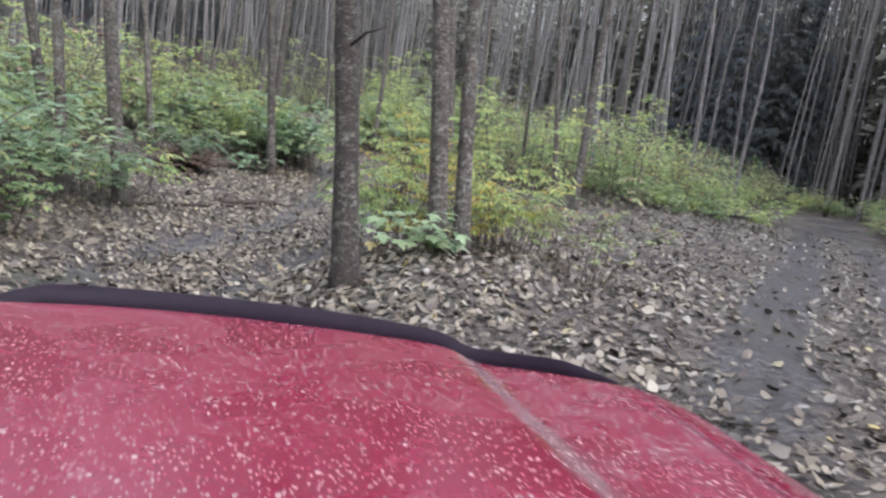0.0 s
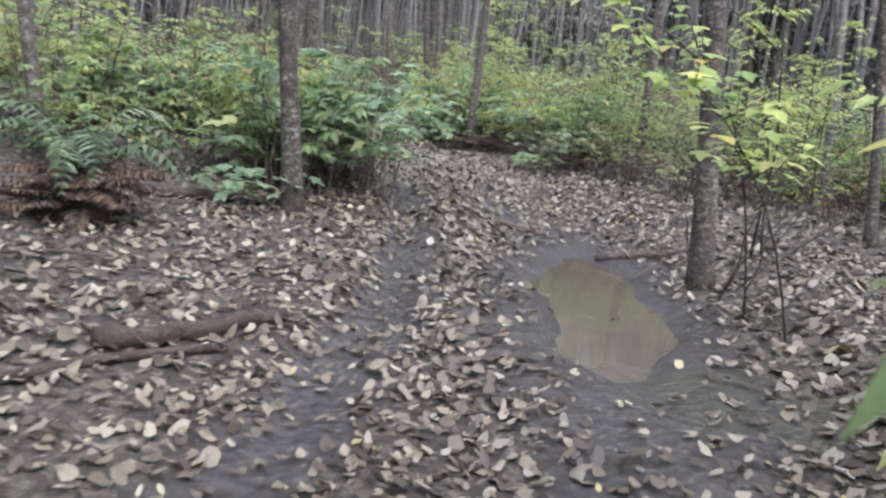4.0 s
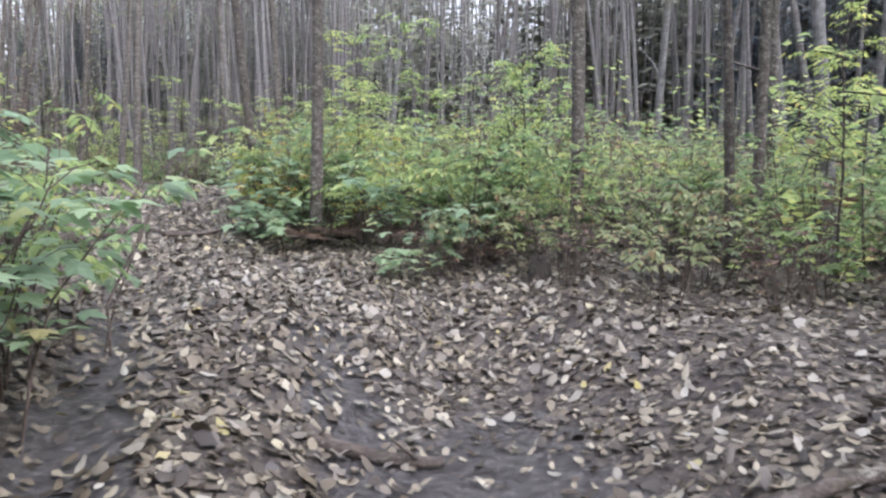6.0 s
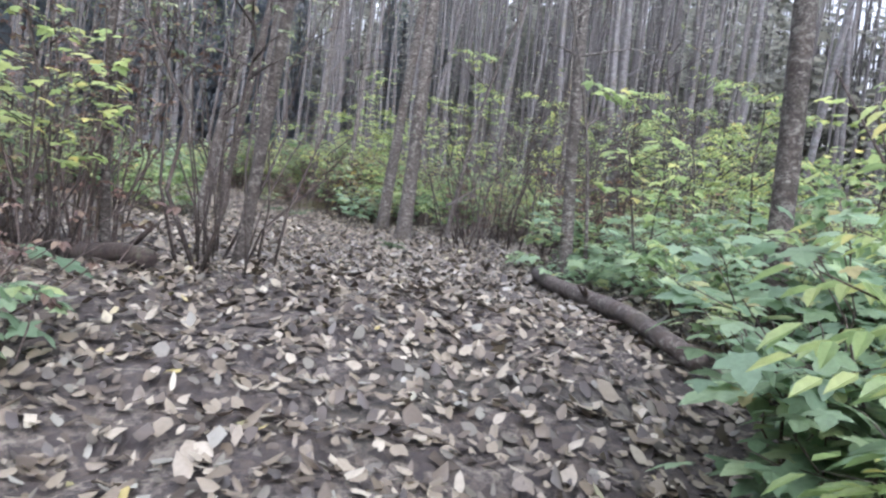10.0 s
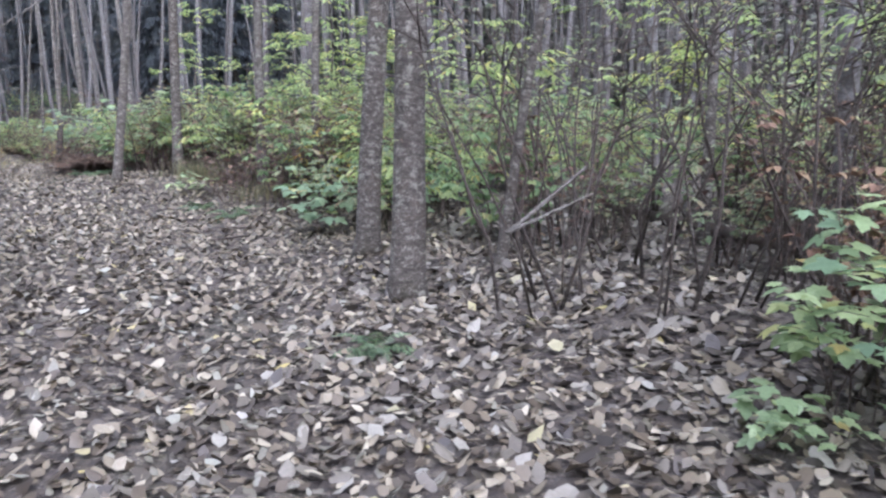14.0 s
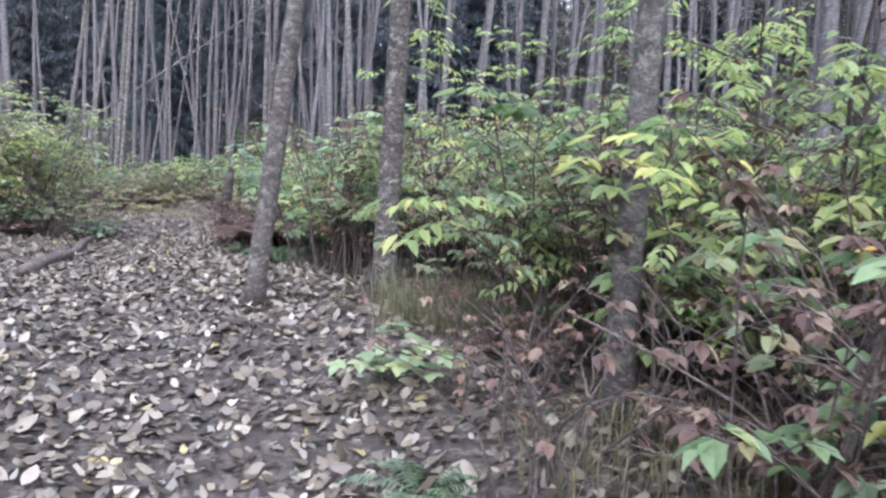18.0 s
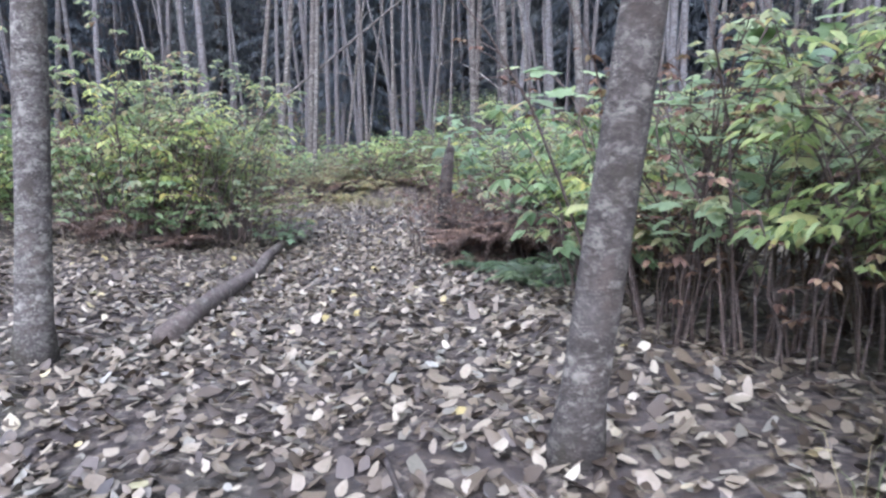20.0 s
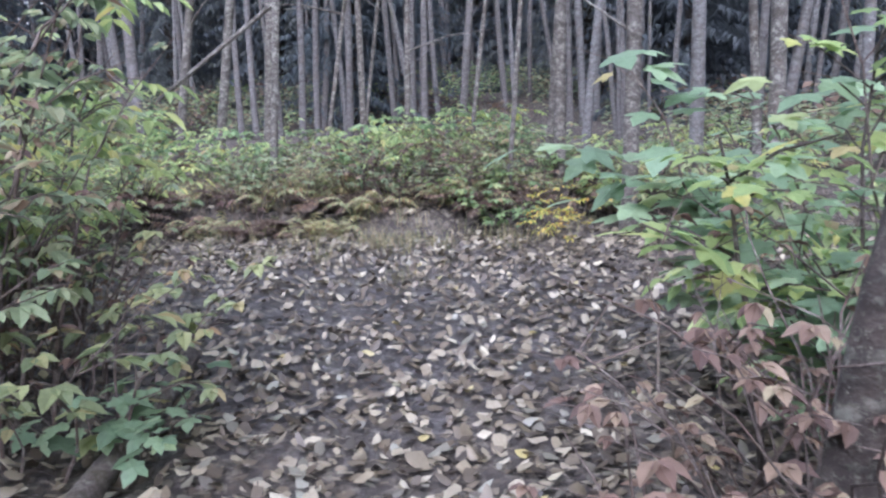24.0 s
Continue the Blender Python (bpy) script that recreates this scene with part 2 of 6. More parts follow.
def soil_mat():
    m, nt, b = mat_base("forest_soil", 0.85)
    v = coords(nt)
    fine = noise_tex(nt, 24, 6, 0.75, v)
    big = noise_tex(nt, 0.55, 4, 0.6, v)
    vor = nt.nodes.new("ShaderNodeTexVoronoi")
    vor.inputs["Scale"].default_value = 17
    nt.links.new(v, vor.inputs["Vector"])
    leafy = ramp(nt, vor.outputs["Color"], [(0.2, (0.028, 0.020, 0.014)), (0.5, (0.082, 0.065, 0.046)), (0.8, (0.17, 0.148, 0.110))])
    soil = ramp(nt, fine, [(0.3, (0.024, 0.019, 0.016)), (0.7, (0.062, 0.050, 0.041))])
    c = mix(nt, ramp(nt, fine, [(0.42, (0, 0, 0)), (0.6, (1, 1, 1))]), soil, leafy)
    # worn wheel-track mud carried as a painted mask of the mesh
    at = nt.nodes.new("ShaderNodeAttribute")
    at.attribute_name = "mud"
    mud = ramp(nt, noise_tex(nt, 13, 7, 0.75, v, 0.4), [(0.32, (0.020, 0.017, 0.015)), (0.5, (0.052, 0.046, 0.042)), (0.68, (0.105, 0.095, 0.087))])
    edge = nt.nodes.new("ShaderNodeMath")
    edge.operation = 'MULTIPLY_ADD'
    nt.links.new(noise_tex(nt, 6, 4, 0.7, v), edge.inputs[0])
    edge.inputs[1].default_value = 0.9
    edge.inputs[2].default_value = -0.45
    add = nt.nodes.new("ShaderNodeMath")
    add.operation = 'ADD'
    nt.links.new(edge.outputs[0], add.inputs[0])
    nt.links.new(at.outputs["Fac"], add.inputs[1])
    mk = ramp(nt, add.outputs[0], [(0.42, (0, 0, 0)), (0.58, (1, 1, 1))])
    c = mix(nt, mk, c, mud)
    moss = ramp(nt, big, [(0.58, (0, 0, 0)), (0.75, (0.5, 0.5, 0.5))])
    c = mix(nt, moss, c, (0.055, 0.062, 0.03))
    nt.links.new(c, b.inputs["Base Color"])
    nt.links.new(ramp(nt, mk, [(0.0, (0.85, 0.85, 0.85)), (1.0, (0.33, 0.33, 0.33))]), b.inputs["Roughness"])
    bump(nt, b, mix(nt, 0.5, fine, vor.outputs["Distance"]), 0.9, 0.055)
    return m


SOIL = soil_mat()


def water_mat():
    m, nt, b = mat_base("puddle_water", 0.06)
    c = ramp(nt, noise_tex(nt, 2.5, 4, 0.6, coords(nt)), [(0.3, (0.070, 0.060, 0.044)), (0.7, (0.10, 0.085, 0.062))])
    nt.links.new(c, b.inputs["Base Color"])
    b.inputs["IOR"].default_value = 1.33
    bump(nt, b, noise_tex(nt, 7, 2, 0.5, coords(nt)), 0.06, 0.01)
    return m


WATER = water_mat()


def paint_mat():
    m, nt, b = mat_base("dirty_red_paint", 0.22)
    v = coords(nt)
    b.inputs["Specular IOR Level"].default_value = 0.3
    b.inputs["Coat Weight"].default_value = 0.3
    b.inputs["Coat Roughness"].default_value = 0.16
    b.inputs["Coat IOR"].default_value = 1.4
    film = noise_tex(nt, 3.2, 5, 0.65, v, 0.5)
    c = ramp(nt, film, [(0.3, (0.135, 0.003, 0.020)), (0.55, (0.152, 0.005, 0.025)), (0.75, (0.158, 0.018, 0.032))])
    # dried mud spatter in two sizes
    mask = None
    for scale, cut in ((42, 0.17), (90, 0.23), (150, 0.27)):
        vor = nt.nodes.new("ShaderNodeTexVoronoi")
        vor.inputs["Scale"].default_value = scale
        vor.inputs["Randomness"].default_value = 1.0
        nt.links.new(coords(nt, "Object", (1.0, 0.55, 1.0)), vor.inputs["Vector"])
        r = ramp(nt, vor.outputs["Distance"], [(cut * 0.75, (1, 1, 1)), (cut, (0, 0, 0))])
        gate = ramp(nt, vor.outputs["Color"], [(0.46, (0, 0, 0)), (0.52, (1, 1, 1))])
        r = mix(nt, 1.0, r, gate, 'MULTIPLY')
        mask = r if mask is None else mix(nt, 1.0, mask, r, 'LIGHTEN')
    # smeared dirt along the crease and the flank
    at = nt.nodes.new("ShaderNodeAttribute")
    at.attribute_name = "dust"
    smear = noise_tex(nt, 30, 6, 0.75, coords(nt, "Object", (1.0, 0.28, 1.0)), 0.6)
    dm = nt.nodes.new("ShaderNodeMath")
    dm.operation = 'MULTIPLY_ADD'
    nt.links.new(smear, dm.inputs[0])
    dm.inputs[1].default_value = 1.1
    dm.inputs[2].default_value = -0.95
    da = nt.nodes.new("ShaderNodeMath")
    da.operation = 'ADD'
    nt.links.new(dm.outputs[0], da.inputs[0])
    nt.links.new(at.outputs["Fac"], da.inputs[1])
    dust = ramp(nt, da.outputs[0], [(0.0, (0, 0, 0)), (0.35, (0.75, 0.75, 0.75))])
    c = mix(nt, dust, c, (0.17, 0.115, 0.12))
    c = mix(nt, mask, c, (0.30, 0.22, 0.20))
    nt.links.new(c, b.inputs["Base Color"])
    rg = mix(nt, mask, ramp(nt, film, [(0.35, (0.16, 0.16, 0.16)), (0.7, (0.42, 0.42, 0.42))]), (0.85, 0.85, 0.85))
    nt.links.new(rg, b.inputs["Roughness"])
    nt.links.new(ramp(nt, mask, [(0, (0.30, 0.30, 0.30)), (1, (0, 0, 0))]), b.inputs["Coat Weight"])
    bump(nt, b, mask, 0.15, 0.002)
    return m


PAINT = paint_mat()


def plain(name, col, rough=0.5, metal=0.0, grain=30.0):
    m, nt, b = mat_base(name, rough, metal)
    n = noise_tex(nt, grain, 4, 0.6, coords(nt))
    nt.links.new(ramp(nt, n, [(0.3, tuple(k * 0.75 for k in col)), (0.7, tuple(min(1, k * 1.2) for k in col))]), b.inputs["Base Color"])
    bump(nt, b, n, 0.08, 0.003)
    return m


BLACK_PLASTIC = plain("smoked_black_plastic", (0.010, 0.005, 0.010), 0.55)
BLACK_PLASTIC.node_tree.nodes["Principled BSDF"].inputs["Specular IOR Level"].default_value = 0.12
RUBBER = plain("tyre_rubber", (0.02, 0.02, 0.02), 0.85)
STEEL = plain("wheel_metal", (0.35, 0.35, 0.36), 0.4, 0.9)
GLASS_DARK = plain("dark_window_glass", (0.015, 0.018, 0.02), 0.05)
LAMP_GLASS = plain("headlight_lens", (0.5, 0.52, 0.54), 0.15)


# ---------- mesh helpers ----------
def mesh_of(name, verts, faces, smooth=True):
    me = bpy.data.meshes.new(name)
    me.from_pydata([tuple(v) for v in verts], [], faces)
    if smooth:
        me.polygons.foreach_set("use_smooth", [True] * len(me.polygons))
    me.update()
    return me


def part(name, data, material, parent, label=""):
    """Links a mesh (or bmesh) as one object under a thing or a part."""
    if isinstance(data, bmesh.types.BMesh):
        me = bpy.data.meshes.new(name)
        data.to_mesh(me)
        data.free()
        me.polygons.foreach_set("use_smooth", [True] * len(me.polygons))
        data = me
    ob = new(name, data)
    if not data.materials:
        data.materials.append(material)
    if parent is not None:
        ob.parent = parent
    return tagged(ob, label)


class Geo:
    """Collects vertices and faces of one mesh."""

    def __init__(self):
        self.v, self.f = [], []

    def tube(self, pts, radii, sides=8, cap=True, wob=0.0, rng=None):
        base = len(self.v)
        pts = [Vector(p) for p in pts]
        n = len(pts)
        a = None
        for i, p in enumerate(pts):
            d = (pts[min(i + 1, n - 1)] - pts[max(i - 1, 0)]).normalized()
            if a is None:
                a = d.cross(Vector((0, 1, 0)) if abs(d.y) < 0.8 else Vector((0, 0, 1)))
            else:
                a = a - d * a.dot(d)
            a.normalize()
            b = d.cross(a)
            for k in range(sides):
                th = 2 * math.pi * k / sides
                r = radii[i] * (1 + (rng.uniform(-wob, wob) if rng else 0))
                self.v.append(p + a * (r * math.cos(th)) + b * (r * math.sin(th)))
        for i in range(n - 1):
            for k in range(sides):
                k2 = (k + 1) % sides
                q = base + i * sides
                self.f.append((q + k, q + k2, q + sides + k2, q + sides + k))
        if cap:
            self.f.append(tuple(base + (n - 1) * sides + k for k in range(sides)))
            self.f.append(tuple(base + k for k in reversed(range(sides))))

    def leaf(self, p, d, up, length, width, fold=0.25, droop=0.2):
        """One leaf folded along its midrib, from p along d."""
        d = d.normalized()
        s = d.cross(up)
        if s.length < 1e-3:
            s = d.orthogonal()
        s.normalize()
        n = s.cross(d)
        q = len(self.v)
        w1, w2 = width * 0.48, width * 0.40
        m1 = p + d * (length * 0.28) + n * (fold * w1 - droop * length * 0.06)
        m2 = p + d * (length * 0.66) + n * (fold * w2 - droop * length * 0.40)
        self.v += [p, m1 + s * w1, m2 + s * w2, p + d * length - n * (droop * length), m2 - s * w2, m1 - s * w1]
        self.f += [(q, q + 3, q + 2, q + 1), (q, q + 5, q + 4, q + 3)]

    def palm(self, p, d, up, size, droop=0.25):
        """One broad lobed leaf, like a maple's."""
        d = d.normalized()
        s = d.cross(up)
        if s.length < 1e-3:
            s = d.orthogonal()
        s.normalize()
        n = s.cross(d)
        q = len(self.v)
        c = p + d * (size * 0.36)
        self.v.append(c)
        for a, r in ((180, 0.30), (150, 0.46), (128, 0.33), (98, 0.47), (76, 0.56), (52, 0.30), (34, 0.42), (0, 0.68), (-34, 0.42), (-52, 0.30), (-76, 0.56), (-98, 0.47), (-128, 0.33), (-150, 0.46)):
            u, v = math.cos(math.radians(a)) * r * size, math.sin(math.radians(a)) * r * size
            self.v.append(c + d * u + s * v - n * (droop * (u * u + v * v) / size - 0.06 * abs(v)))
        self.f += [(q, q + 1 + k, q + 1 + (k + 1) % 14) for k in range(14)]

    def mesh(self, name, smooth=True):
        return mesh_of(name, self.v, self.f, smooth)


# ---------- the lie of the land ----------
TRAIL = [  # middle of the track and the height of its ground
    (2.6, -36.0, -0.75), (1.70, -27.86, -0.71), (0.89, -24.76, -0.68), (0.60, -20.25, -1.17),
    (1.66, -16.40, -1.18), (2.23, -12.71, -0.94), (1.94, -8.73, -0.60), (1.50, -6.14, -0.44),
    (0.60, -4.14, -0.18), (-0.39, -0.07, 0.43), (-0.97, 2.25, 0.28), (-2.44, 4.91, 0.18),
    (-4.05, 7.53, 0.28), (-5.54, 9.48, 0.25), (-6.86, 10.55, 0.20), (-9.63, 11.96, 0.42),
    (-11.49, 13.69, 0.29), (-12.64, 14.97, 0.15),
]
AHEAD = [(-14.9, 17.0, 0.10), (-17.3, 18.8, 0.10), (-19.7, 21.0, 0.16), (-22.8, 23.9, 0.5)]
FORK = [(2.6, -27.5, -0.72), (5.5, -23.8, -0.73), (7.7, -20.4, -0.75), (11.4, -15.2, -0.79), (15.6, -8.8, -0.85), (20.0, -2.2, -0.90), (29.0, 9.0, -0.8)]


def spline(pts, per=12):
    p = [np.array(q, float) for q in pts]
    p = [2 * p[0] - p[1]] + p + [2 * p[-1] - p[-2]]
    out = []
    for i in range(1, len(p) - 2):
        for k in range(per):
            s = k / per
            out.append(0.5 * (2 * p[i] + (p[i + 1] - p[i - 1]) * s + (2 * p[i - 1] - 5 * p[i] + 4 * p[i + 1] - p[i + 2]) * s * s
                              + (3 * p[i] - p[i - 1] - 3 * p[i + 1] + p[i + 2]) * s ** 3))
    out.append(p[-2])
    return np.array(out)


LINE = spline(TRAIL + AHEAD)
SIDE = spline(FORK)
NODES = np.array(TRAIL + AHEAD + FORK[2:] + [(-12, -15, -0.6), (-14, 0, 0.2), (-16, 8, 0.5), (14, 10, 0.2), (10, 22, 0.6), (-8, 26, 1.1),
                                             (-30, 16, 0.8), (-30, 34, 1.6), (34, -22, -0.9), (-22, -30, -0.6), (6, 0, 0.0), (3.0, -21.0, -0.5),
                                             (4.0, -13.0, -0.8), (-8.0, 13.6, 0.6), (-5.5, 12.6, 0.55), (-5.4, 7.7, 0.5), (-1.8, 8.6, 0.35), (-11.6, 12.6, 0.5), (-14.2, 14.6, 0.45)], float)


def to_line(line, x, y):
    """Signed side (left positive) and nearest index of a line, for arrays."""
    x, y = np.asarray(x, float), np.asarray(y, float)
    shape = x.shape
    x, y = x.ravel(), y.ravel()
    side, idx = np.empty(len(x)), np.empty(len(x), int)
    tang = np.gradient(line[:, :2], axis=0)
    tang /= np.linalg.norm(tang, axis=1)[:, None]
    for a in range(0, len(x), 4000):
        dx = x[a:a + 4000, None] - line[None, :, 0]
        dy = y[a:a + 4000, None] - line[None, :, 1]
        k = (dx * dx + dy * dy).argmin(1)
        r = np.arange(len(k))
        cr = tang[k, 0] * dy[r, k] - tang[k, 1] * dx[r, k]
        side[a:a + 4000] = np.where(cr >= 0, 1, -1) * np.hypot(dx[r, k], dy[r, k])
        idx[a:a + 4000] = k
    return side.reshape(shape), idx.reshape(shape)


def smooth01(v, a, b):
    s = np.clip((v - a) / (b - a), 0, 1)
    return s * s * (3 - 2 * s)


POOL = (3.08, -13.25, 0.50, 2.1, math.radians(8.5))  # middle, half width, half length, turn to the east


def pool(x, y):
    """1 on the puddle's shore, less inside it."""
    cx, cy, w, ln, turn = POOL
    u = (x - cx) * math.cos(turn) - (y - cy) * math.sin(turn)
    v = (x - cx) * math.sin(turn) + (y - cy) * math.cos(turn)
    u = u + 0.06 * np.sin(v * 3.1 + 0.5) + 0.03 * np.sin(v * 7.3)
    return np.sqrt((u / w) ** 2 + (v / ln) ** 2)


def land(x, y, fine=True):
    """Height of the ground."""
    x, y = np.asarray(x, float), np.asarray(y, float)
    num, den = np.zeros_like(x), np.zeros_like(x)
    for nx, ny, nz in NODES:
        w = 1.0 / ((x - nx) ** 2 + (y - ny) ** 2 + 1.5) ** 1.6
        num += w * nz
        den += w
    z = num / den
    s, k = to_line(LINE, x, y)
    near = np.exp(-(s / 1.5) ** 2)
    z = z * (1 - near) + LINE[k, 2] * near
    # the bank across the end of the track
    d = (x + 18.2) * -0.72 + (y - 20.2) * 0.69
    along = (x + 18.2) * 0.69 + (y - 20.2) * 0.72
    z = z + 0.25 * smooth01(d + 0.26 * np.sin(along * 1.3) + 0.12 * np.sin(along * 4.1), 0.1, 0.36) * smooth01(-np.abs(along), -9, -6)
    if fine:
        z = z + 0.05 * np.sin(x * 1.7 + 0.6 * y) * np.cos(y * 1.3 - 0.4 * x) * smooth01(np.abs(s), 0.8, 2.5)
        z = z + 0.025 * np.sin(x * 4.1 + 1.3 * y) * np.sin(y * 3.7 - 0.8 * x)
        for off in (-0.72, 0.72):
            z = z - 0.07 * np.exp(-((s - off) / 0.20) ** 2) * np.where((y > -25) & (y < -6), 1.0, 0.35)
        # the hollow that holds the puddle
        e = pool(x, y)
        z = z + (np.minimum(z, -1.06) - z) * smooth01(-e, -3.4, -1.3)
        z = z + (np.maximum(z, -1.10) - z) * smooth01(-e, -2.2, -1.2)
        z = z + (np.minimum(z, -1.19) - z) * smooth01(-e, -1.25, -0.70)
    return z


def gz(x, y):
    return float(land(np.array([x]), np.array([y]))[0])


def build_ground():
    def axis(lo, hi, step, far):
        core = np.arange(lo, hi + step / 2, step)
        out = np.geomspace(1, far, 26) - 1
        return np.concatenate([(lo - step - out[::-1]), core, hi + step + out])
    xs, ys = axis(-24, 14, 0.17, 900), axis(-31, 26, 0.17, 900)
    gx, gy = np.meshgrid(xs, ys)
    z = land(gx, gy)
    far = smooth01(np.hypot(gx, gy), 60, 300)
    z = z * (1 - far) + 2.0 * far
    nx, ny = len(xs), len(ys)
    verts = np.stack([gx, gy, z], -1).reshape(-1, 3)
    me = bpy.data.meshes.new("ground")
    i = (np.arange(ny - 1)[:, None] * nx + np.arange(nx - 1)[None, :]).ravel()
    quads = np.stack([i, i + 1, i + nx + 1, i + nx], 1)
    me.vertices.add(len(verts))
    me.vertices.foreach_set("co", verts.ravel())
    me.loops.add(quads.size)
    me.loops.foreach_set("vertex_index", quads.ravel())
    me.polygons.add(len(quads))
    me.polygons.foreach_set("loop_start", np.arange(len(quads)) * 4)
    me.polygons.foreach_set("use_smooth", np.ones(len(quads), bool))
    me.update()
    me.validate()
    s, k = to_line(LINE, gx, gy)
    f, _ = to_line(SIDE, gx, gy)
    mud = np.zeros_like(gx)
    for off in (-0.66, 0.66):
        mud = np.maximum(mud, np.exp(-((s - off) / 0.34) ** 2) * np.where((gy > -26) & (gy < -8.5), 0.9, 0.0))
    mud = np.maximum(mud, np.exp(-(np.maximum(pool(gx, gy) - 1.0, 0) / 0.8) ** 2) * 0.95)
    mud = np.maximum(mud, np.exp(-((s + 0.3) / 0.8) ** 2 - ((gy + 14.0) / 3.0) ** 2) * 0.7)
    for off in (-0.75, 0.75):
        mud = np.maximum(mud, np.exp(-((f - off) / 0.5) ** 2) * smooth01(gx, 3.0, 5.0) * 0.85)
    end = np.exp(-((gx + 16.4) ** 2 + (gy - 18.4) ** 2) / 8.0)
    mud = np.maximum(mud, end * 0.85)
    at = me.attributes.new("mud", 'FLOAT', 'POINT')
    at.data.foreach_set("value", mud.ravel().astype(np.float32))
    me.materials.append(SOIL)
    return tagged(new("ground", me), "leaf-strewn forest soil with a muddy wheel track", "ground", kind="structure")


build_ground()


# ---------- fallen leaves ----------
def bare_soil(x, y):
    """How far the wheels and the wet have cleared the ground of leaves, 0 to 1."""
    s, _ = to_line(LINE, x, y)
    f, _ = to_line(SIDE, x, y)
    rut = np.maximum(np.exp(-((s - 0.66) / 0.22) ** 2), np.exp(-((s + 0.66) / 0.22) ** 2))
    out = rut * np.where((y > -26) & (y < -8.5), 0.9 * (0.75 + 0.25 * np.sin(y * 2.3)), 0.15)
    side = np.maximum(np.exp(-((f - 0.75) / 0.5) ** 2), np.exp(-((f + 0.75) / 0.5) ** 2))
    out = np.maximum(out, side * smooth01(x, 3.0, 5.0) * 0.9)
    e = pool(x, y)
    out = np.maximum(out, np.where(e < 1.12, 0.985, 0.78 * np.exp(-((e - 1.12) / 0.8) ** 2)))
    return np.maximum(out, 0.72 * np.exp(-((x + 16.4) ** 2 + (y - 18.4) ** 2) / 5.0))


def litter(name, spots, sizes, rng, label, mat=LITTER):
    """Many curled fallen leaves lying on the ground, one mesh."""
    e = 0.05
    x, y = spots[:, 0], spots[:, 1]
    flat = np.hypot(land(x + e, y) - land(x - e, y), land(x, y + e) - land(x, y - e)) < 0.85 * 2 * e
    flat &= rng.random(len(x)) > bare_soil(x, y)
    spots, sizes = spots[flat], sizes[flat]
    n = len(spots)
    x, y = spots[:, 0], spots[:, 1]
    z = land(x, y) + rng.uniform(0.004, 0.03, n)
    gx_, gy_ = (land(x + e, y) - land(x - e, y)) / (2 * e), (land(x, y + e) - land(x, y - e)) / (2 * e)
    th = rng.uniform(0, 2 * np.pi, n)
    tx, ty = rng.normal(0, 0.36, n), rng.normal(0, 0.36, n)
    c, s_ = np.cos(th), np.sin(th)
    shape = np.array([(-0.52, 0), (-0.36, 0.20), (-0.05, 0.33), (0.28, 0.22), (0.52, 0.0), (0.26, -0.24), (-0.04, -0.34), (-0.34, -0.22)])
    curl = rng.uniform(-0.3, 0.9, n)
    wid = rng.uniform(0.65, 1.35, n)
    V = np.empty((n, 8, 3))
    for i, (u, v) in enumerate(shape):
        # each outline is torn and folded a little differently
        lx, ly = u * sizes * rng.uniform(0.82, 1.12, n), v * sizes * wid * rng.uniform(0.7, 1.2, n)
        px, py = lx * c - ly * s_, lx * s_ + ly * c
        V[:, i, 0], V[:, i, 1] = x + px, y + py
        V[:, i, 2] = z + px * (gx_ + tx) + py * (gy_ + ty) + curl * sizes * (u * u + v * v) * 1.1 + rng.uniform(0, 0.16, n) * sizes
    low = land(V[:, :, 0].ravel(), V[:, :, 1].ravel(), True).reshape(n, 8) + 0.003
    V[:, :, 2] = np.maximum(V[:, :, 2], low)
    F = np.array([(0, 2, 1), (0, 4, 2), (2, 4, 3), (0, 7, 6), (0, 6, 4), (4, 6, 5)])
    faces = (np.arange(n)[:, None, None] * 8 + F[None]).reshape(-1, 3)
    me = bpy.data.meshes.new(name)
    me.vertices.add(n * 8)
    me.vertices.foreach_set("co", V.reshape(-1))
    me.loops.add(faces.size)
    me.loops.foreach_set("vertex_index", faces.ravel())
    me.polygons.add(len(faces))
    me.polygons.foreach_set("loop_start", np.arange(len(faces)) * 3)
    me.update()
    me.validate()
    me.materials.append(mat)
    return tagged(new(name, me), label, "fallen leaves", kind="stuff")


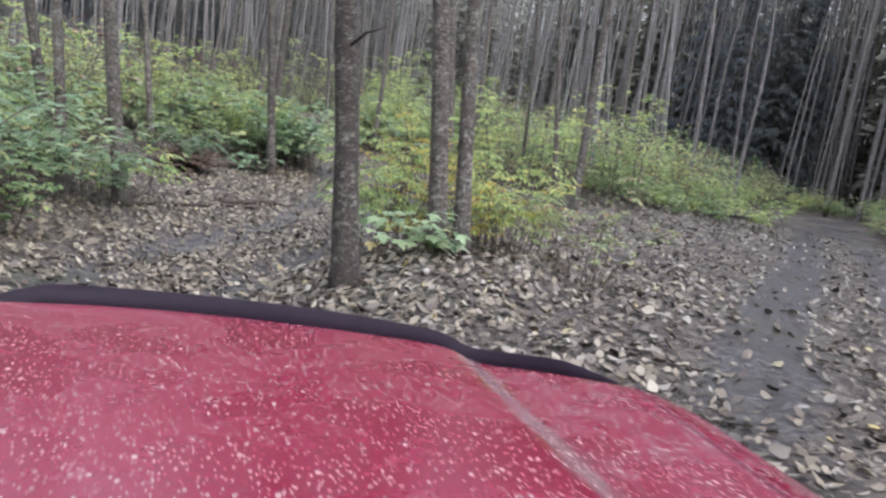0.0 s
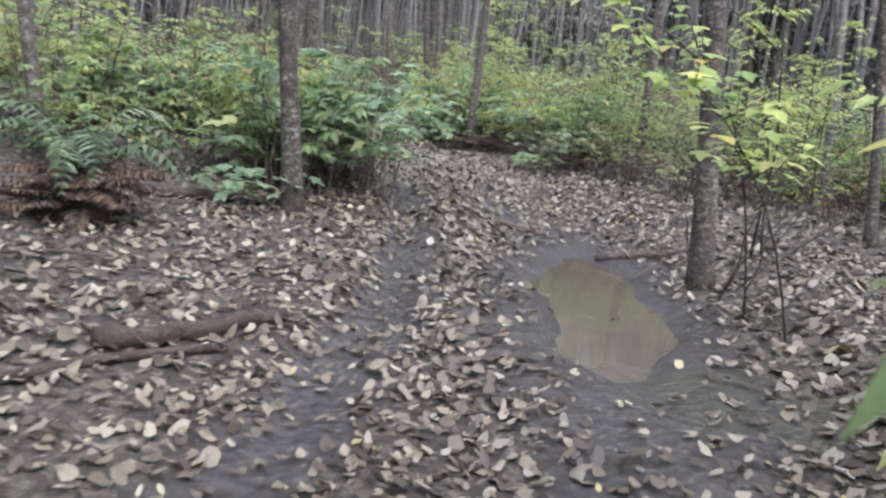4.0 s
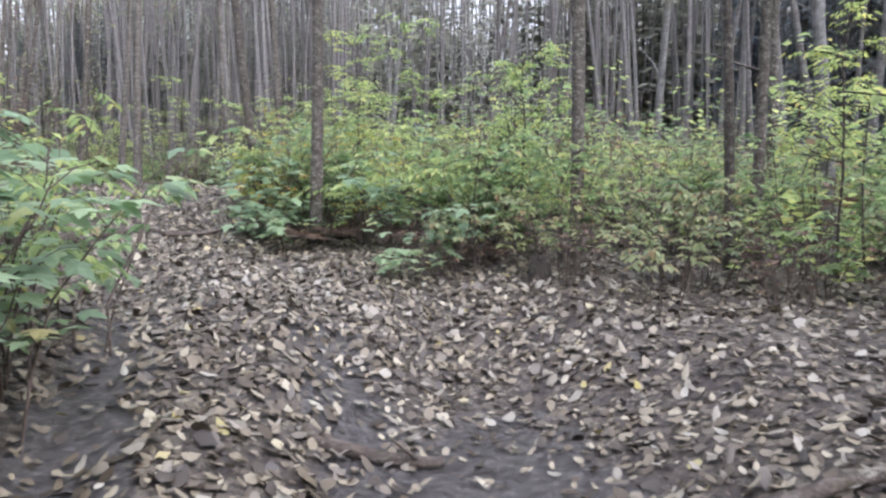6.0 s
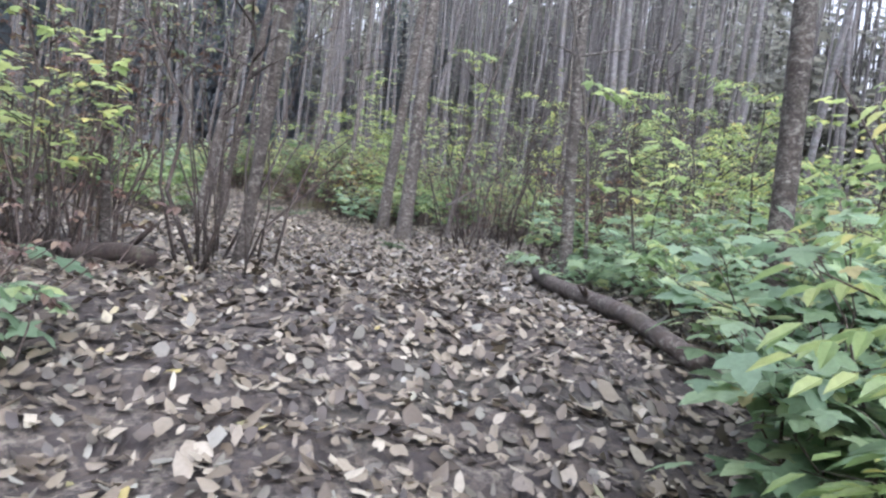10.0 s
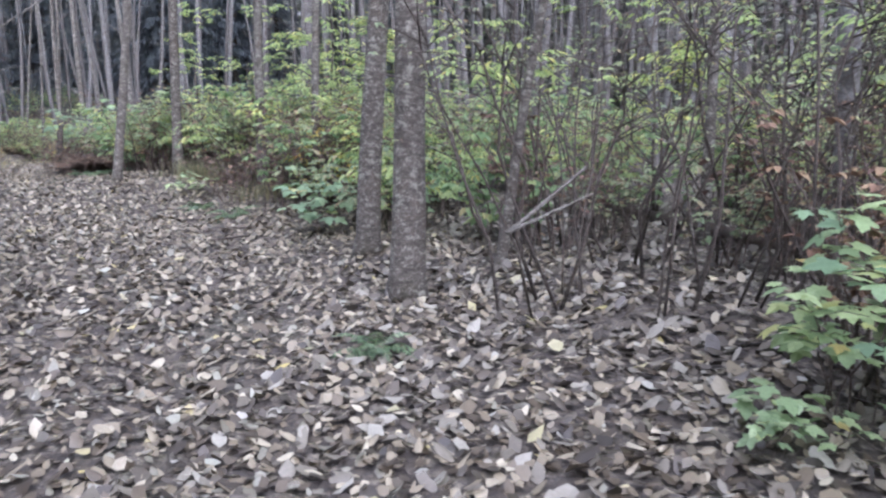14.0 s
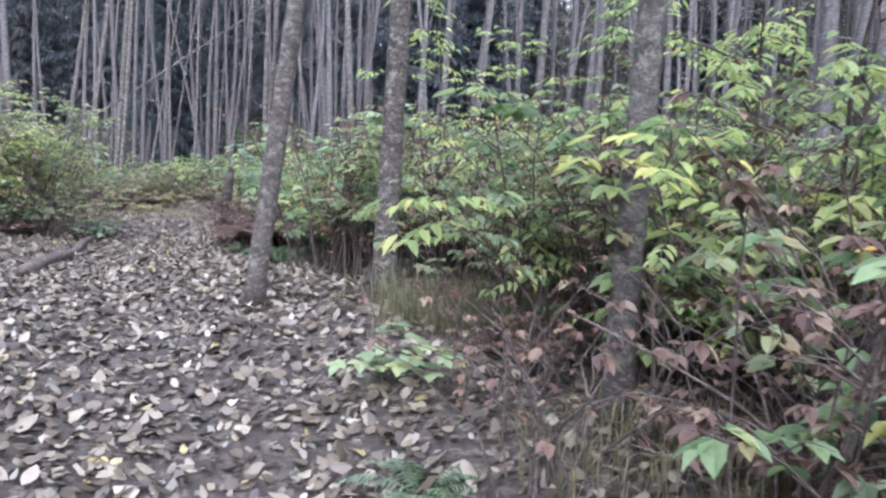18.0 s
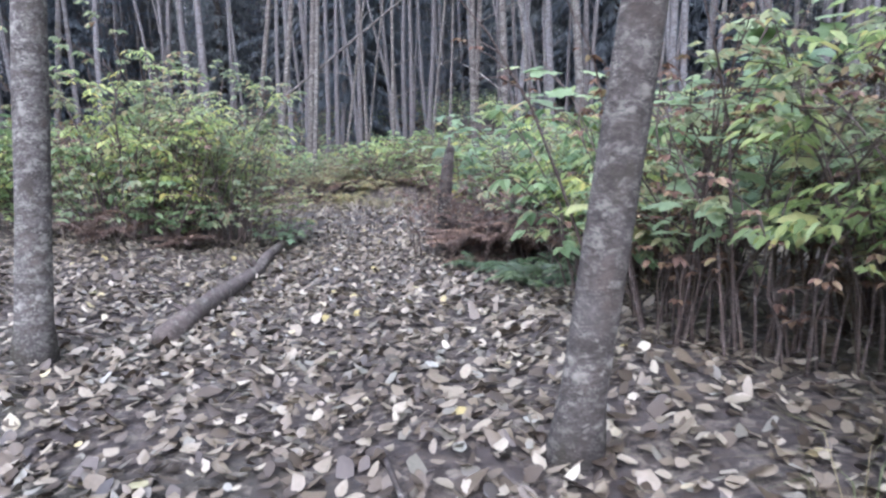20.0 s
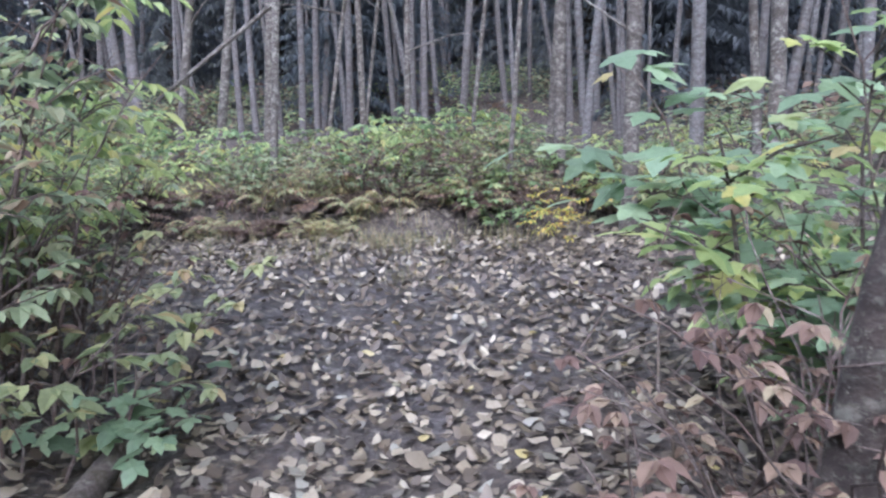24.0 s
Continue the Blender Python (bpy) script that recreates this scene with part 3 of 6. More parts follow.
def scatter_litter():
    rng = np.random.default_rng(5)
    # along the track and its sides, thinning outwards
    n = 150000
    seg = np.hypot(*np.diff(LINE[:, :2], axis=0).T)
    k = rng.choice(len(LINE) - 1, n, p=seg / seg.sum())
    tang = np.gradient(LINE[:, :2], axis=0)
    tang /= np.linalg.norm(tang, axis=1)[:, None]
    off = rng.normal(0, 2.5, n)
    p = LINE[k, :2] + np.stack([-tang[k, 1], tang[k, 0]], 1) * off[:, None] + rng.normal(0, 0.35, (n, 2))
    litter("track_leaf_litter", p, rng.uniform(0.032, 0.085, len(p)), rng, "pale and brown fallen leaves on the forest track")
    # the open floor by the fork and under the trees
    n = 30000
    p = np.stack([rng.uniform(1.5, 17, n), rng.uniform(-27, -5, n)], 1)
    litter("open_floor_leaf_litter", p, rng.uniform(0.045, 0.105, len(p)), rng, "pale fallen leaves on open ground beside the track")
    n = 24000
    p = np.stack([rng.uniform(-20, 9, n), rng.uniform(-26, 24, n)], 1)
    litter("forest_floor_leaf_litter", p, rng.uniform(0.055, 0.12, n), rng, "brown fallen leaves under trees and shrubs")
    n = 13000
    p = np.stack([rng.uniform(-2.5, 5.5, n), rng.uniform(1, 13, n)], 1)
    litter("grove_leaf_litter", p, rng.uniform(0.05, 0.115, n), rng, "dry brown fallen leaves below a thicket")
    n = 26000
    k = rng.choice(len(LINE) - 1, n, p=seg / seg.sum())
    p = LINE[k, :2] + np.stack([-tang[k, 1], tang[k, 0]], 1) * rng.normal(0, 1.2, n)[:, None] + rng.normal(0, 0.2, (n, 2))
    p = p[p[:, 1] > -8.5]
    litter("upper_track_leaf_litter", p, rng.uniform(0.03, 0.08, len(p)), rng, "brown fallen leaves thick on the upper track")
    n = 5500
    p = np.stack([rng.normal(-16.2, 2.0, n), rng.normal(18.4, 1.8, n)], 1)
    litter("clearing_leaf_litter", p, rng.uniform(0.04, 0.085, n), rng, "pale fallen leaves on mud below a bank")


scatter_litter()


# ---------- trees ----------
def trunk_mesh(name, height, r0, lean, rng, sides=10, flare=1.5, bend=0.12, limbs=None):
    """A tapered trunk; its dead side limbs go into the list limbs, where one is given."""
    g = Geo()
    n = 16
    ph = rng.uniform(0, 6.28)
    pts, rad = [], []
    for i in range(n):
        s = (i / (n - 1)) ** 1.35
        h = s * height
        wig = bend * math.sin(ph + s * 5.0) * s * 2.0
        pts.append((lean[0] * h + wig, lean[1] * h + bend * math.cos(ph * 1.7 + s * 4.3) * s * 1.6, h - 0.12))
        fl = 1 + (flare - 1) * math.exp(-h / 0.16)
        rad.append(max(r0 * fl * (1 - 0.78 * s), 0.012))
    g.tube(pts, rad, sides, True, 0.07, rng)
    # snapped branch stubs and thin dead side limbs
    for _ in range(rng.randint(3, 7)):
        s = rng.uniform(0.16, 0.75)
        h = s * height
        i = min(range(n), key=lambda q: abs(pts[q][2] - h))
        a = rng.uniform(0, 6.28)
        ln = rng.uniform(0.15, 1.4)
        p = Vector(pts[i])
        d = Vector((math.cos(a), math.sin(a), rng.uniform(0.1, 0.8)))
        w = g if limbs is None else Geo()
        w.tube([p, p + d * ln * 0.5, p + d * ln + Vector((0, 0, -0.1 * ln))], [0.018, 0.011, 0.004], 5, False)
        if limbs is not None:
            limbs.append(w.mesh("branch"))
    return g.mesh(name), pts, rad


def crown_mesh(name, rng, count=130, radius=2.2, height=5.0, leaf=0.11):
    """Thin autumn crown: limbs with scattered leaves and gaps."""
    g, limbs = Geo(), Geo()
    limbs.tube([(0, 0, -0.3), (0, 0, height * 0.85)], [0.04, 0.012], 5)
    for k in range(12):
        a, h = rng.uniform(0, 6.28), rng.uniform(0, height * 0.8)
        d = Vector((math.cos(a), math.sin(a), rng.uniform(0.4, 1.2))).normalized()
        ln = rng.uniform(0.6, 1.0) * radius
        p0 = Vector((0, 0, h))
        p1 = p0 + d * ln * 0.5
        p2 = p0 + d * ln + Vector((0, 0, -0.15 * ln))
        limbs.tube([p0, p1, p2], [0.03, 0.018, 0.006], 4, False)
        for _ in range(count // 12):
            s = rng.uniform(0.3, 1.05)
            q = p0.lerp(p2, s) + Vector((rng.gauss(0, 0.22), rng.gauss(0, 0.22), rng.gauss(0, 0.2)))
            dd = Vector((rng.uniform(-1, 1), rng.uniform(-1, 1), rng.uniform(-0.6, 0.3)))
            g.leaf(q, dd, Vector((0, 0, 1)), leaf * rng.uniform(0.7, 1.3), leaf * 0.65)
    return g.mesh(name, False), limbs.mesh(name + "_limbs")


_rt = random.Random(11)
CROWNS = [crown_mesh("crown", _rt) for _ in range(4)]


def alder(x, y, diam, lean=(0.0, 0.0), height=None, mat=BARK, seed=0, label="", flare=1.55, sides=12, crown=True, bend=0.12):
    rng = random.Random(seed * 7 + 3)
    height = height or rng.uniform(11, 15)
    root = new("alder_tree")
    root.location = (x, y, gz(x, y))
    limbs = []
    me, pts, rad = trunk_mesh("trunk", height, diam * 0.43, lean, rng, sides, flare, bend, limbs)
    part("trunk", me, mat, root)
    for limb in limbs:
        part("branch", limb, mat, root)
    if crown:
        lv, lm = CROWNS[seed % 4]
        top = pts[-4]
        a = part("branchwork", lm, TWIG, root)
        a.location = top
        c = part("crown", lv, LEAF_LIME, root)
        c.location = top
    return tagged(root, label or "slender grey alder with lichen-blotched bark in leaf litter", "tree", "alders along the track")

# measured trees: x, y, thickness, lean east, lean north
TREES_SOUTH = [
    (2.16, -21.85, 0.25, -0.10, 0.01), (3.05, -20.35, 0.23, -0.12, 0.01), (3.33, -20.20, 0.20, -0.10, 0.01),
    (-1.02, -17.00, 0.24, -0.13, 0.00), (-2.00, -16.50, 0.19, -0.12, 0.01), (-2.75, -15.00, 0.21, -0.17, -0.03),
    (0.45, -12.15, 0.22, -0.09, 0.00), (-2.10, -11.50, 0.17, -0.15, 0.00), (0.05, -8.80, 0.24, -0.02, 0.00),
    (4.06, -12.92, 0.24, -0.09, 0.01), (6.85, -10.90, 0.15, -0.11, 0.02), (7.25, -11.10, 0.25, 0.02, 0.00),
    (6.80, -7.20, 0.13, -0.06, 0.02), (7.40, -6.70, 0.15, -0.01, 0.00), (5.45, -6.35, 0.19, -0.03, 0.00),
    (1.90, -2.85, 0.17, -0.12, 0.02), (2.62, -4.80, 0.18, 0.00, 0.00), (11.9, -0.6, 0.24, -0.03, 0.00),
]
TREES_MIDDLE = [
    (-2.80, 1.00, 0.10, -0.04, 0.00), (-1.90, 1.45, 0.13, 0.09, 0.02), (0.73, 4.72, 0.18, -0.05, -0.01),
    (0.98, 4.55, 0.06, -0.14, -0.02), (2.08, 0.45, 0.18, -0.05, 0.00),
    (-4.86, 6.50, 0.15, 0.14, 0.02), (-4.62, 5.50, 0.17, 0.13, 0.02), (-2.03, 7.42, 0.29, 0.035, 0.02),
    (-2.74, 8.63, 0.25, 0.045, 0.02), (-1.50, 8.30, 0.11, 0.18, 0.02), (0.28, 9.90, 0.13, 0.00, 0.00),
]
TREES_NORTH = [
    (-5.62, 12.40, 0.16, 0.02, 0.00), (-4.62, 12.00, 0.14, 0.01, 0.00), (-7.70, 13.50, 0.20, 0.04, 0.02),
    (-8.62, 13.12, 0.17, 0.12, 0.06), (-11.60, 12.40, 0.22, 0.08, 0.06), (-20.00, 20.30, 0.16, 0.05, 0.05),
    (-19.30, 21.20, 0.14, 0.00, 0.00), (-21.00, 20.90, 0.24, 0.06, 0.06), (-21.80, 20.60, 0.22, 0.09, 0.09),
    (-17.40, 21.60, 0.09, 0.04, 0.04), (-17.40, 22.40, 0.20, 0.02, 0.02), (-19.30, 21.90, 0.14, 0.02, 0.02),
    (-18.70, 22.40, 0.10, 0.07, 0.07), (-20.20, 21.20, 0.10, 0.12, 0.12), (-20.00, 21.70, 0.08, 0.10, 0.10),
    (-22.00, 20.10, 0.20, 0.10, 0.10), (-15.90, 21.60, 0.26, 0.00, 0.00), (-14.90, 22.60, 0.27, -0.03, -0.03),
    (-16.90, 21.90, 0.21, 0.00, 0.00), (-14.20, 20.40, 0.10, -0.06, -0.07),
]
for _i, (x, y, d, lx, ly) in enumerate(TREES_SOUTH):
    alder(x, y, d, (lx, ly), seed=_i, mat=BARK_DARK if _i in (0, 6, 8, 12) else BARK)
for _i, (x, y, d, lx, ly) in enumerate(TREES_MIDDLE):
    alder(x, y, d, (lx, ly), seed=40 + _i, mat=BARK, height=5.5 if d < 0.12 else None, crown=d > 0.12)
for _i, (x, y, d, lx, ly) in enumerate(TREES_NORTH):
    alder(x, y, d * (0.72 if _i > 4 else 1.0), (lx, ly), seed=80 + _i, mat=BARK_PALE if _i != 2 else BARK)


def forest():
    """Alders that stand back from the track, copies of eight shapes."""
    rng = random.Random(21)
    protos = []
    for i in range(9):
        root = new("alder_tree")
        me, pts, rad = trunk_mesh("trunk", rng.uniform(12, 17), rng.uniform(0.075, 0.12), (rng.uniform(-0.05, 0.07), rng.uniform(-0.05, 0.05)), rng, 8, 1.4, 0.18)
        # background trunks take the bark with haze in its colour
        part("trunk", me, BARK_HAZE, root)
        lv, lm = CROWNS[i % 4]
        part("branchwork", lm, TWIG, root).location = pts[-4]
        part("crown", lv, LEAF_LIME, root).location = pts[-4]
        tagged(root, "thin alder standing in forest undergrowth, bark paled for haze", "tree", "background alders")
        protos.append(root)
    spots = []
    tries = 0
    while len(spots) < 205 and tries < 9000:
        tries += 1
        x, y = rng.uniform(-40, 26), rng.uniform(-26, 46)
        s, _ = to_line(LINE, np.array([x]), np.array([y]))
        f, _ = to_line(SIDE, np.array([x]), np.array([y]))
        s, f = abs(float(s[0])), abs(float(f[0]))
        if s < 5.0 or s > 19 or f < 3.5:
            continue
        if 3 < x < 14 and -26 < y < -8 and f < 9:
            continue
        if x > -13 and x < 3 and y > 14 and s < 5:
            continue
        if any((x - a) ** 2 + (y - b) ** 2 < 0.8 for a, b in spots):
            continue
        spots.append((x, y))
    for _ in range(50):
        spots.append((rng.uniform(-32, -14), rng.uniform(22.5, 33)))
    for k, (x, y) in enumerate(spots):
        lean = -6.0 * float(smooth01(-y, 2, 7) * (1 - smooth01(x, 6, 11)))
        m = pose(x, y, gz(x, y) - 0.05, rng.uniform(-5, 5), rng.uniform(-5, 5) + lean, 0) @ pose(0, 0, 0, 0, 0, rng.uniform(0, 360))
        if k < len(protos):
            protos[k].matrix_basis = m
        else:
            sc = rng.uniform(0.8, 1.15) if k < len(spots) - 50 else rng.uniform(0.55, 0.85)
            c = copy_thing(protos[k % len(protos)], m)
            c.scale = (sc, sc, sc)


forest()


def far_woods():
    """The mass of thin trunks far behind, with haze put into their pale bark."""
    rng = random.Random(33)
    g = Geo()
    for _ in range(11500):
        a, r = rng.uniform(0, 6.283), rng.uniform(16, 95)
        x, y = -4 + r * math.cos(a), 0 + r * math.sin(a) * 1.1
        s, _k = to_line(LINE, np.array([x]), np.array([y]))
        if abs(float(s[0])) < (17.5 if x < 6 else 29 + 4 * math.sin(y)):
            continue
        h = rng.uniform(16, 25)
        r0 = rng.uniform(0.05, 0.13)
        lx, ly = rng.uniform(-0.07, 0.07) * h, rng.uniform(-0.07, 0.07) * h
        z = float(land(np.array([x]), np.array([y]), False)[0]) - 0.3
        g.tube([(x, y, z), (x + lx * 0.3, y + ly * 0.3, z + h * 0.4), (x + lx, y + ly, z + h)], [r0, r0 * 0.75, r0 * 0.3], 5, False)
    ob = part("far_trunks", g.mesh("far_trunks"), BARK_HAZE, None)
    tagged(ob, "mass of thin trunks deep in the forest, bark paled for haze", "far woods", kind="stuff")


far_woods()


def conifer_mesh(rng, height=16.0, spread=2.6):
    g, t = Geo(), Geo()
    t.tube([(0, 0, -0.2), (0, 0, height * 0.5), (0, 0, height)], [0.2, 0.13, 0.02], 7)
    z = 0.6
    while z < height - 0.3:
        ln = spread * (1 - z / height) ** 0.7 + 0.25
        for k in range(7):
            a = rng.uniform(0, 6.283)
            d = Vector((math.cos(a), math.sin(a), rng.uniform(-0.2, 0.12)))
            l2 = ln * rng.uniform(0.5, 1.25)
            z1 = z + rng.uniform(-0.25, 0.25)
            steps = max(3, int(l2 / 0.14))
            for j in range(steps):
                s = (j + 0.7) / steps
                p = Vector((0, 0, z1)) + d * (l2 * s) + Vector((rng.gauss(0, 0.05), rng.gauss(0, 0.05), -0.28 * l2 * s * s))
                for sgn in (-1, 1):
                    q = Vector((-d.y, d.x, 0)) * sgn + d * rng.uniform(0.2, 1.1) + Vector((0, 0, rng.uniform(-0.9, 0.1)))
                    g.leaf(p, q, Vector((0, 0, 1)), rng.uniform(0.16, 0.40) * (1.1 - 0.5 * s), rng.uniform(0.05, 0.10), 0.1, 0.5)
        z += rng.uniform(0.2, 0.42)
    return t.mesh("trunk"), g.mesh("crown", False)


def conifers():
    rng = random.Random(8)
    protos = []
    for i in range(3):
        root = new("conifer_tree")
        t, g = conifer_mesh(rng, rng.uniform(14, 18), rng.uniform(2.2, 3.0))
        part("trunk", t, BARK_DARK, root)
        part("crown", g, NEEDLES_HAZE, root, "drooping conifer needle crown, blue-greyed for haze")
        tagged(root, "dark evergreen conifer deep behind bare alder trunks", "conifer", "dark conifers")
        protos.append(root)
    spots = []
    for x0, y0, rx, ry, n in ((26.0, 17.0, 2.5, 2.5, 5), (-40, 40, 8, 4, 8), (-36, 32, 9, 5, 17), (-28, 39, 9, 5, 15), (-41, 20, 5, 8, 8), (-13, 44, 7, 4, 6), (-34, 4, 5, 6, 4)):
        for _ in range(n):
            spots.append((x0 + rng.uniform(-rx, rx), y0 + rng.uniform(-ry, ry)))
    for k, (x, y) in enumerate(spots):
        m = pose(x, y, gz(x, y) - 0.1, 0, 0, rng.uniform(0, 360))
        if k < 3:
            protos[k].matrix_basis = m
        else:
            c = copy_thing(protos[k % 3], m)
            sc = rng.uniform(0.75, 1.15)
            c.scale = (sc, sc, sc)


conifers()


# ---------- shrubs ----------
def shrub_meshes(rng, h, spread, stems, nodes, leaf, form="plain", bare=0.3, twigs=3, thick=0.010, reach_twig=0.3, split=False, crook=0.022, arch=1.7):
    """Arching stems with side twigs; leaves in flat sprays at the nodes. form: plain, elder (leaflets in rows) or palm (broad lobed)."""
    st, lv, pieces = Geo(), Geo(), []
    for k in range(stems):
        a = rng.uniform(0, 6.283)
        out = Vector((math.cos(a), math.sin(a), 0))
        hh = h * rng.uniform(0.55, 1.06)
        reach = spread * rng.uniform(0.15, 1.0)
        base = out * rng.uniform(0.02, 0.12 + 0.25 * spread)
        pts = []
        for i in range(6):
            s = i / 5
            pts.append(base + out * (reach * s ** arch) + Vector((rng.gauss(0, crook), rng.gauss(0, crook), hh * (s - 0.14 * s ** 3))))
            pts[-1].x += 0.015 * h * math.sin(4 * s + a)
        pts[0].z = -0.05
        r = thick * rng.uniform(0.55, 1.1)
        st.tube(pts, [r * (1 - 0.14 * i) for i in range(6)], 4, False)
        if split:
            one = Geo()
            one.tube(pts, [r * (1 - 0.14 * i) for i in range(6)], 7, True)
            pieces.append(("stem", one.mesh("stem")))
        lines = [(pts, bare)]
        for _ in range(twigs):
            s = rng.uniform(max(0.2, bare - 0.1), 0.95)
            i = min(4, int(s * 5))
            p = pts[i].lerp(pts[i + 1], s * 5 - i)
            b = a + rng.uniform(-2.2, 2.2)
            d = Vector((math.cos(b), math.sin(b), rng.uniform(0.1, 0.7))) * (reach_twig * rng.uniform(0.5, 1.2))
            tw = [p, p + d * 0.5 + Vector((0, 0, 0.03)), p + d]
            st.tube(tw, [r * 0.45, r * 0.35, r * 0.2], 3, False)
            if split:
                one = Geo()
                one.tube(tw, [r * 0.45, r * 0.35, r * 0.2], 5, True)
                pieces.append(("branch", one.mesh("branch")))
            lines.append((tw, 0.25))
        for line, b0 in lines:
            for _ in range(nodes):
                s = rng.uniform(b0, 1.0) * (len(line) - 1)
                i = min(len(line) - 2, int(s))
                p = line[i].lerp(line[i + 1], s - i)
                b = rng.uniform(0, 6.283)
                d = Vector((math.cos(b), math.sin(b), rng.uniform(-0.25, 0.3)))
                ln = leaf * rng.uniform(0.55, 1.2)
                up = Vector((rng.uniform(-0.3, 0.3), rng.uniform(-0.3, 0.3), 1))
                p2 = p + d * ln * rng.uniform(0.3, 0.9)
                if form == "elder":
                    side = Vector((-d.y, d.x, 0))
                    for j in range(3):
                        q = p2 + d * (ln * 0.6 * j) + Vector((0, 0, -0.08 * ln * j * j))
                        for sg in (-1, 1):
                            lv.leaf(q, d * 0.7 + side * sg + Vector((0, 0, -0.2)), up, ln * 0.9, ln * 0.36, 0.2, 0.35)
                    lv.leaf(p2 + d * ln * 1.8, d + Vector((0, 0, -0.3)), up, ln, ln * 0.42, 0.2, 0.35)
                elif form == "palm":
                    lv.palm(p2, d + Vector((0, 0, rng.uniform(-0.5, 0.0))), up, ln, rng.uniform(0.1, 0.5))
                else:
                    for sg in (-1, 0, 1):
                        dd = Vector((math.cos(b + sg * 0.9), math.sin(b + sg * 0.9), d.z - 0.15))
                        lv.leaf(p2, dd, up, ln * rng.uniform(0.8, 1.1), ln * 0.62, 0.22, 0.35)
    return pieces or [("branchwork", st.mesh("branchwork"))], lv.mesh("foliage", False)


_rs = random.Random(55)


def sizes(spec):
    """Low, middling and tall variants of one kind, two of each."""
    out = []
    for h, spread, stems, nodes, twigs in ((0.75, 0.50, 8, 5, 3), (1.35, 0.75, 10, 6, 4), (2.1, 0.95, 10, 7, 5)):
        for _ in range(2):
            out.append((h, shrub_meshes(_rs, h, spread, int(stems * spec[3]), max(1, int(nodes * spec[4])), spec[0], spec[1], spec[2], twigs, 0.008 * h ** 0.5)))
    return out


KINDS = {
    "green": (LEAF_GREEN, "leafy green shrub on the forest floor", sizes((0.100, "plain", 0.3, 1.0, 0.60))),
    "blue": (LEAF_BLUE, "pale bluish-green shrub with broad lobed leaves", sizes((0.135, "palm", 0.35, 0.8, 0.85))),
    "lime": (LEAF_LIME, "yellow-green elder shrub with drooping leaflets", sizes((0.100, "elder", 0.4, 0.75, 0.42))),
    "dull": (LEAF_DULL, "fading autumn shrub with dull green and brown leaves", sizes((0.074, "plain", 0.40, 1.1, 0.65))),
    "gold": (LEAF_GOLD, "autumn shrub with golden leaves", sizes((0.07, "elder", 0.3, 0.8, 0.45))),
    "dry": (LEAF_DRY, "withered brown shrub with thin bare stems", sizes((0.055, "plain", 0.15, 1.5, 0.35))),
    "twig": (LEAF_DULL, "slim dark sapling with few remaining leaves", [(3.4, shrub_meshes(_rs, 3.4, 0.9, 3, 2, 0.055, "plain", 0.6, 9, 0.017, 0.55, True, 0.05)) for _ in range(4)]),
    "sapling": (LEAF_LIME, "slim sapling with flat sprays of yellow-green leaves", [(3.6, shrub_meshes(_rs, 3.6, 0.4, 2, 5, 0.095, "elder", 0.45, 9, 0.020, 0.65, True)) for _ in range(3)]
                + [(2.6, shrub_meshes(_rs, 2.6, 0.3, 2, 8, 0.115, "palm", 0.5, 7, 0.016, 0.45, True)) for _ in range(2)]),
    "bare": (LEAF_DULL, "fan of thin bare dark stems with a few last leaves", [(3.0, shrub_meshes(_rs, 3.0, 1.5, 5, 1, 0.05, "plain", 0.55, 5, 0.014, 0.6, True, 0.06, 1.15)) for _ in range(4)]),
    "low": (LEAF_BLUE, "low ground plants with broad bluish leaves", [(0.38, shrub_meshes(_rs, 0.38, 0.35, 8, 4, 0.11, "palm", 0.3, 1, 0.005, 0.1)) for _ in range(3)]),
}
NAMES = {"green": "leafy_shrub", "blue": "broadleaf_shrub", "lime": "elder_shrub", "dull": "fading_shrub", "gold": "golden_shrub", "dry": "withered_shrub",
         "twig": "sapling", "sapling": "sapling", "bare": "bare_shrub", "low": "ground_plant"}
_made = {}


def shrub(kind, x, y, h=None, rng=_rs):
    mat, label, variants = KINDS[kind]
    h = h or rng.choice(variants)[0]
    gap = min(abs(v[0] - h) for v in variants)
    v = rng.choice([i for i, q in enumerate(variants) if abs(q[0] - h) < gap + 0.02])
    sc = h / variants[v][0]
    m = pose(x, y, gz(x, y), 0, 0, rng.uniform(0, 360))
    if (kind, v) in _made:
        ob = copy_thing(_made[kind, v], m)
    else:
        ob = new(NAMES[kind])
        for pname, pmesh in variants[v][1][0]:
            part(pname, pmesh, TWIG if pname == "branchwork" else STEM, ob)
        part("foliage", variants[v][1][1], mat, ob)
        tagged(ob, label, {"low": "plant", "twig": "sapling", "sapling": "sapling"}.get(kind, "shrub"), "forest undergrowth")
        ob.matrix_basis = m
        _made[kind, v] = ob
    ob.scale = (sc, sc, sc)
    return ob


def thicket(x, y, rx, ry, n, kinds, h0, h1, seed, clear=1.7):
    rng = random.Random(seed)
    for _ in range(n):
        for _try in range(12):
            px, py = x + rng.uniform(-rx, rx), y + rng.uniform(-ry, ry)
            s, _ = to_line(LINE, np.array([px]), np.array([py]))
            f, _ = to_line(SIDE, np.array([px]), np.array([py]))
            if abs(float(s[0])) > clear and abs(float(f[0])) > 1.6:
                shrub(rng.choice(kinds), px, py, rng.uniform(h0, h1), rng)
                break


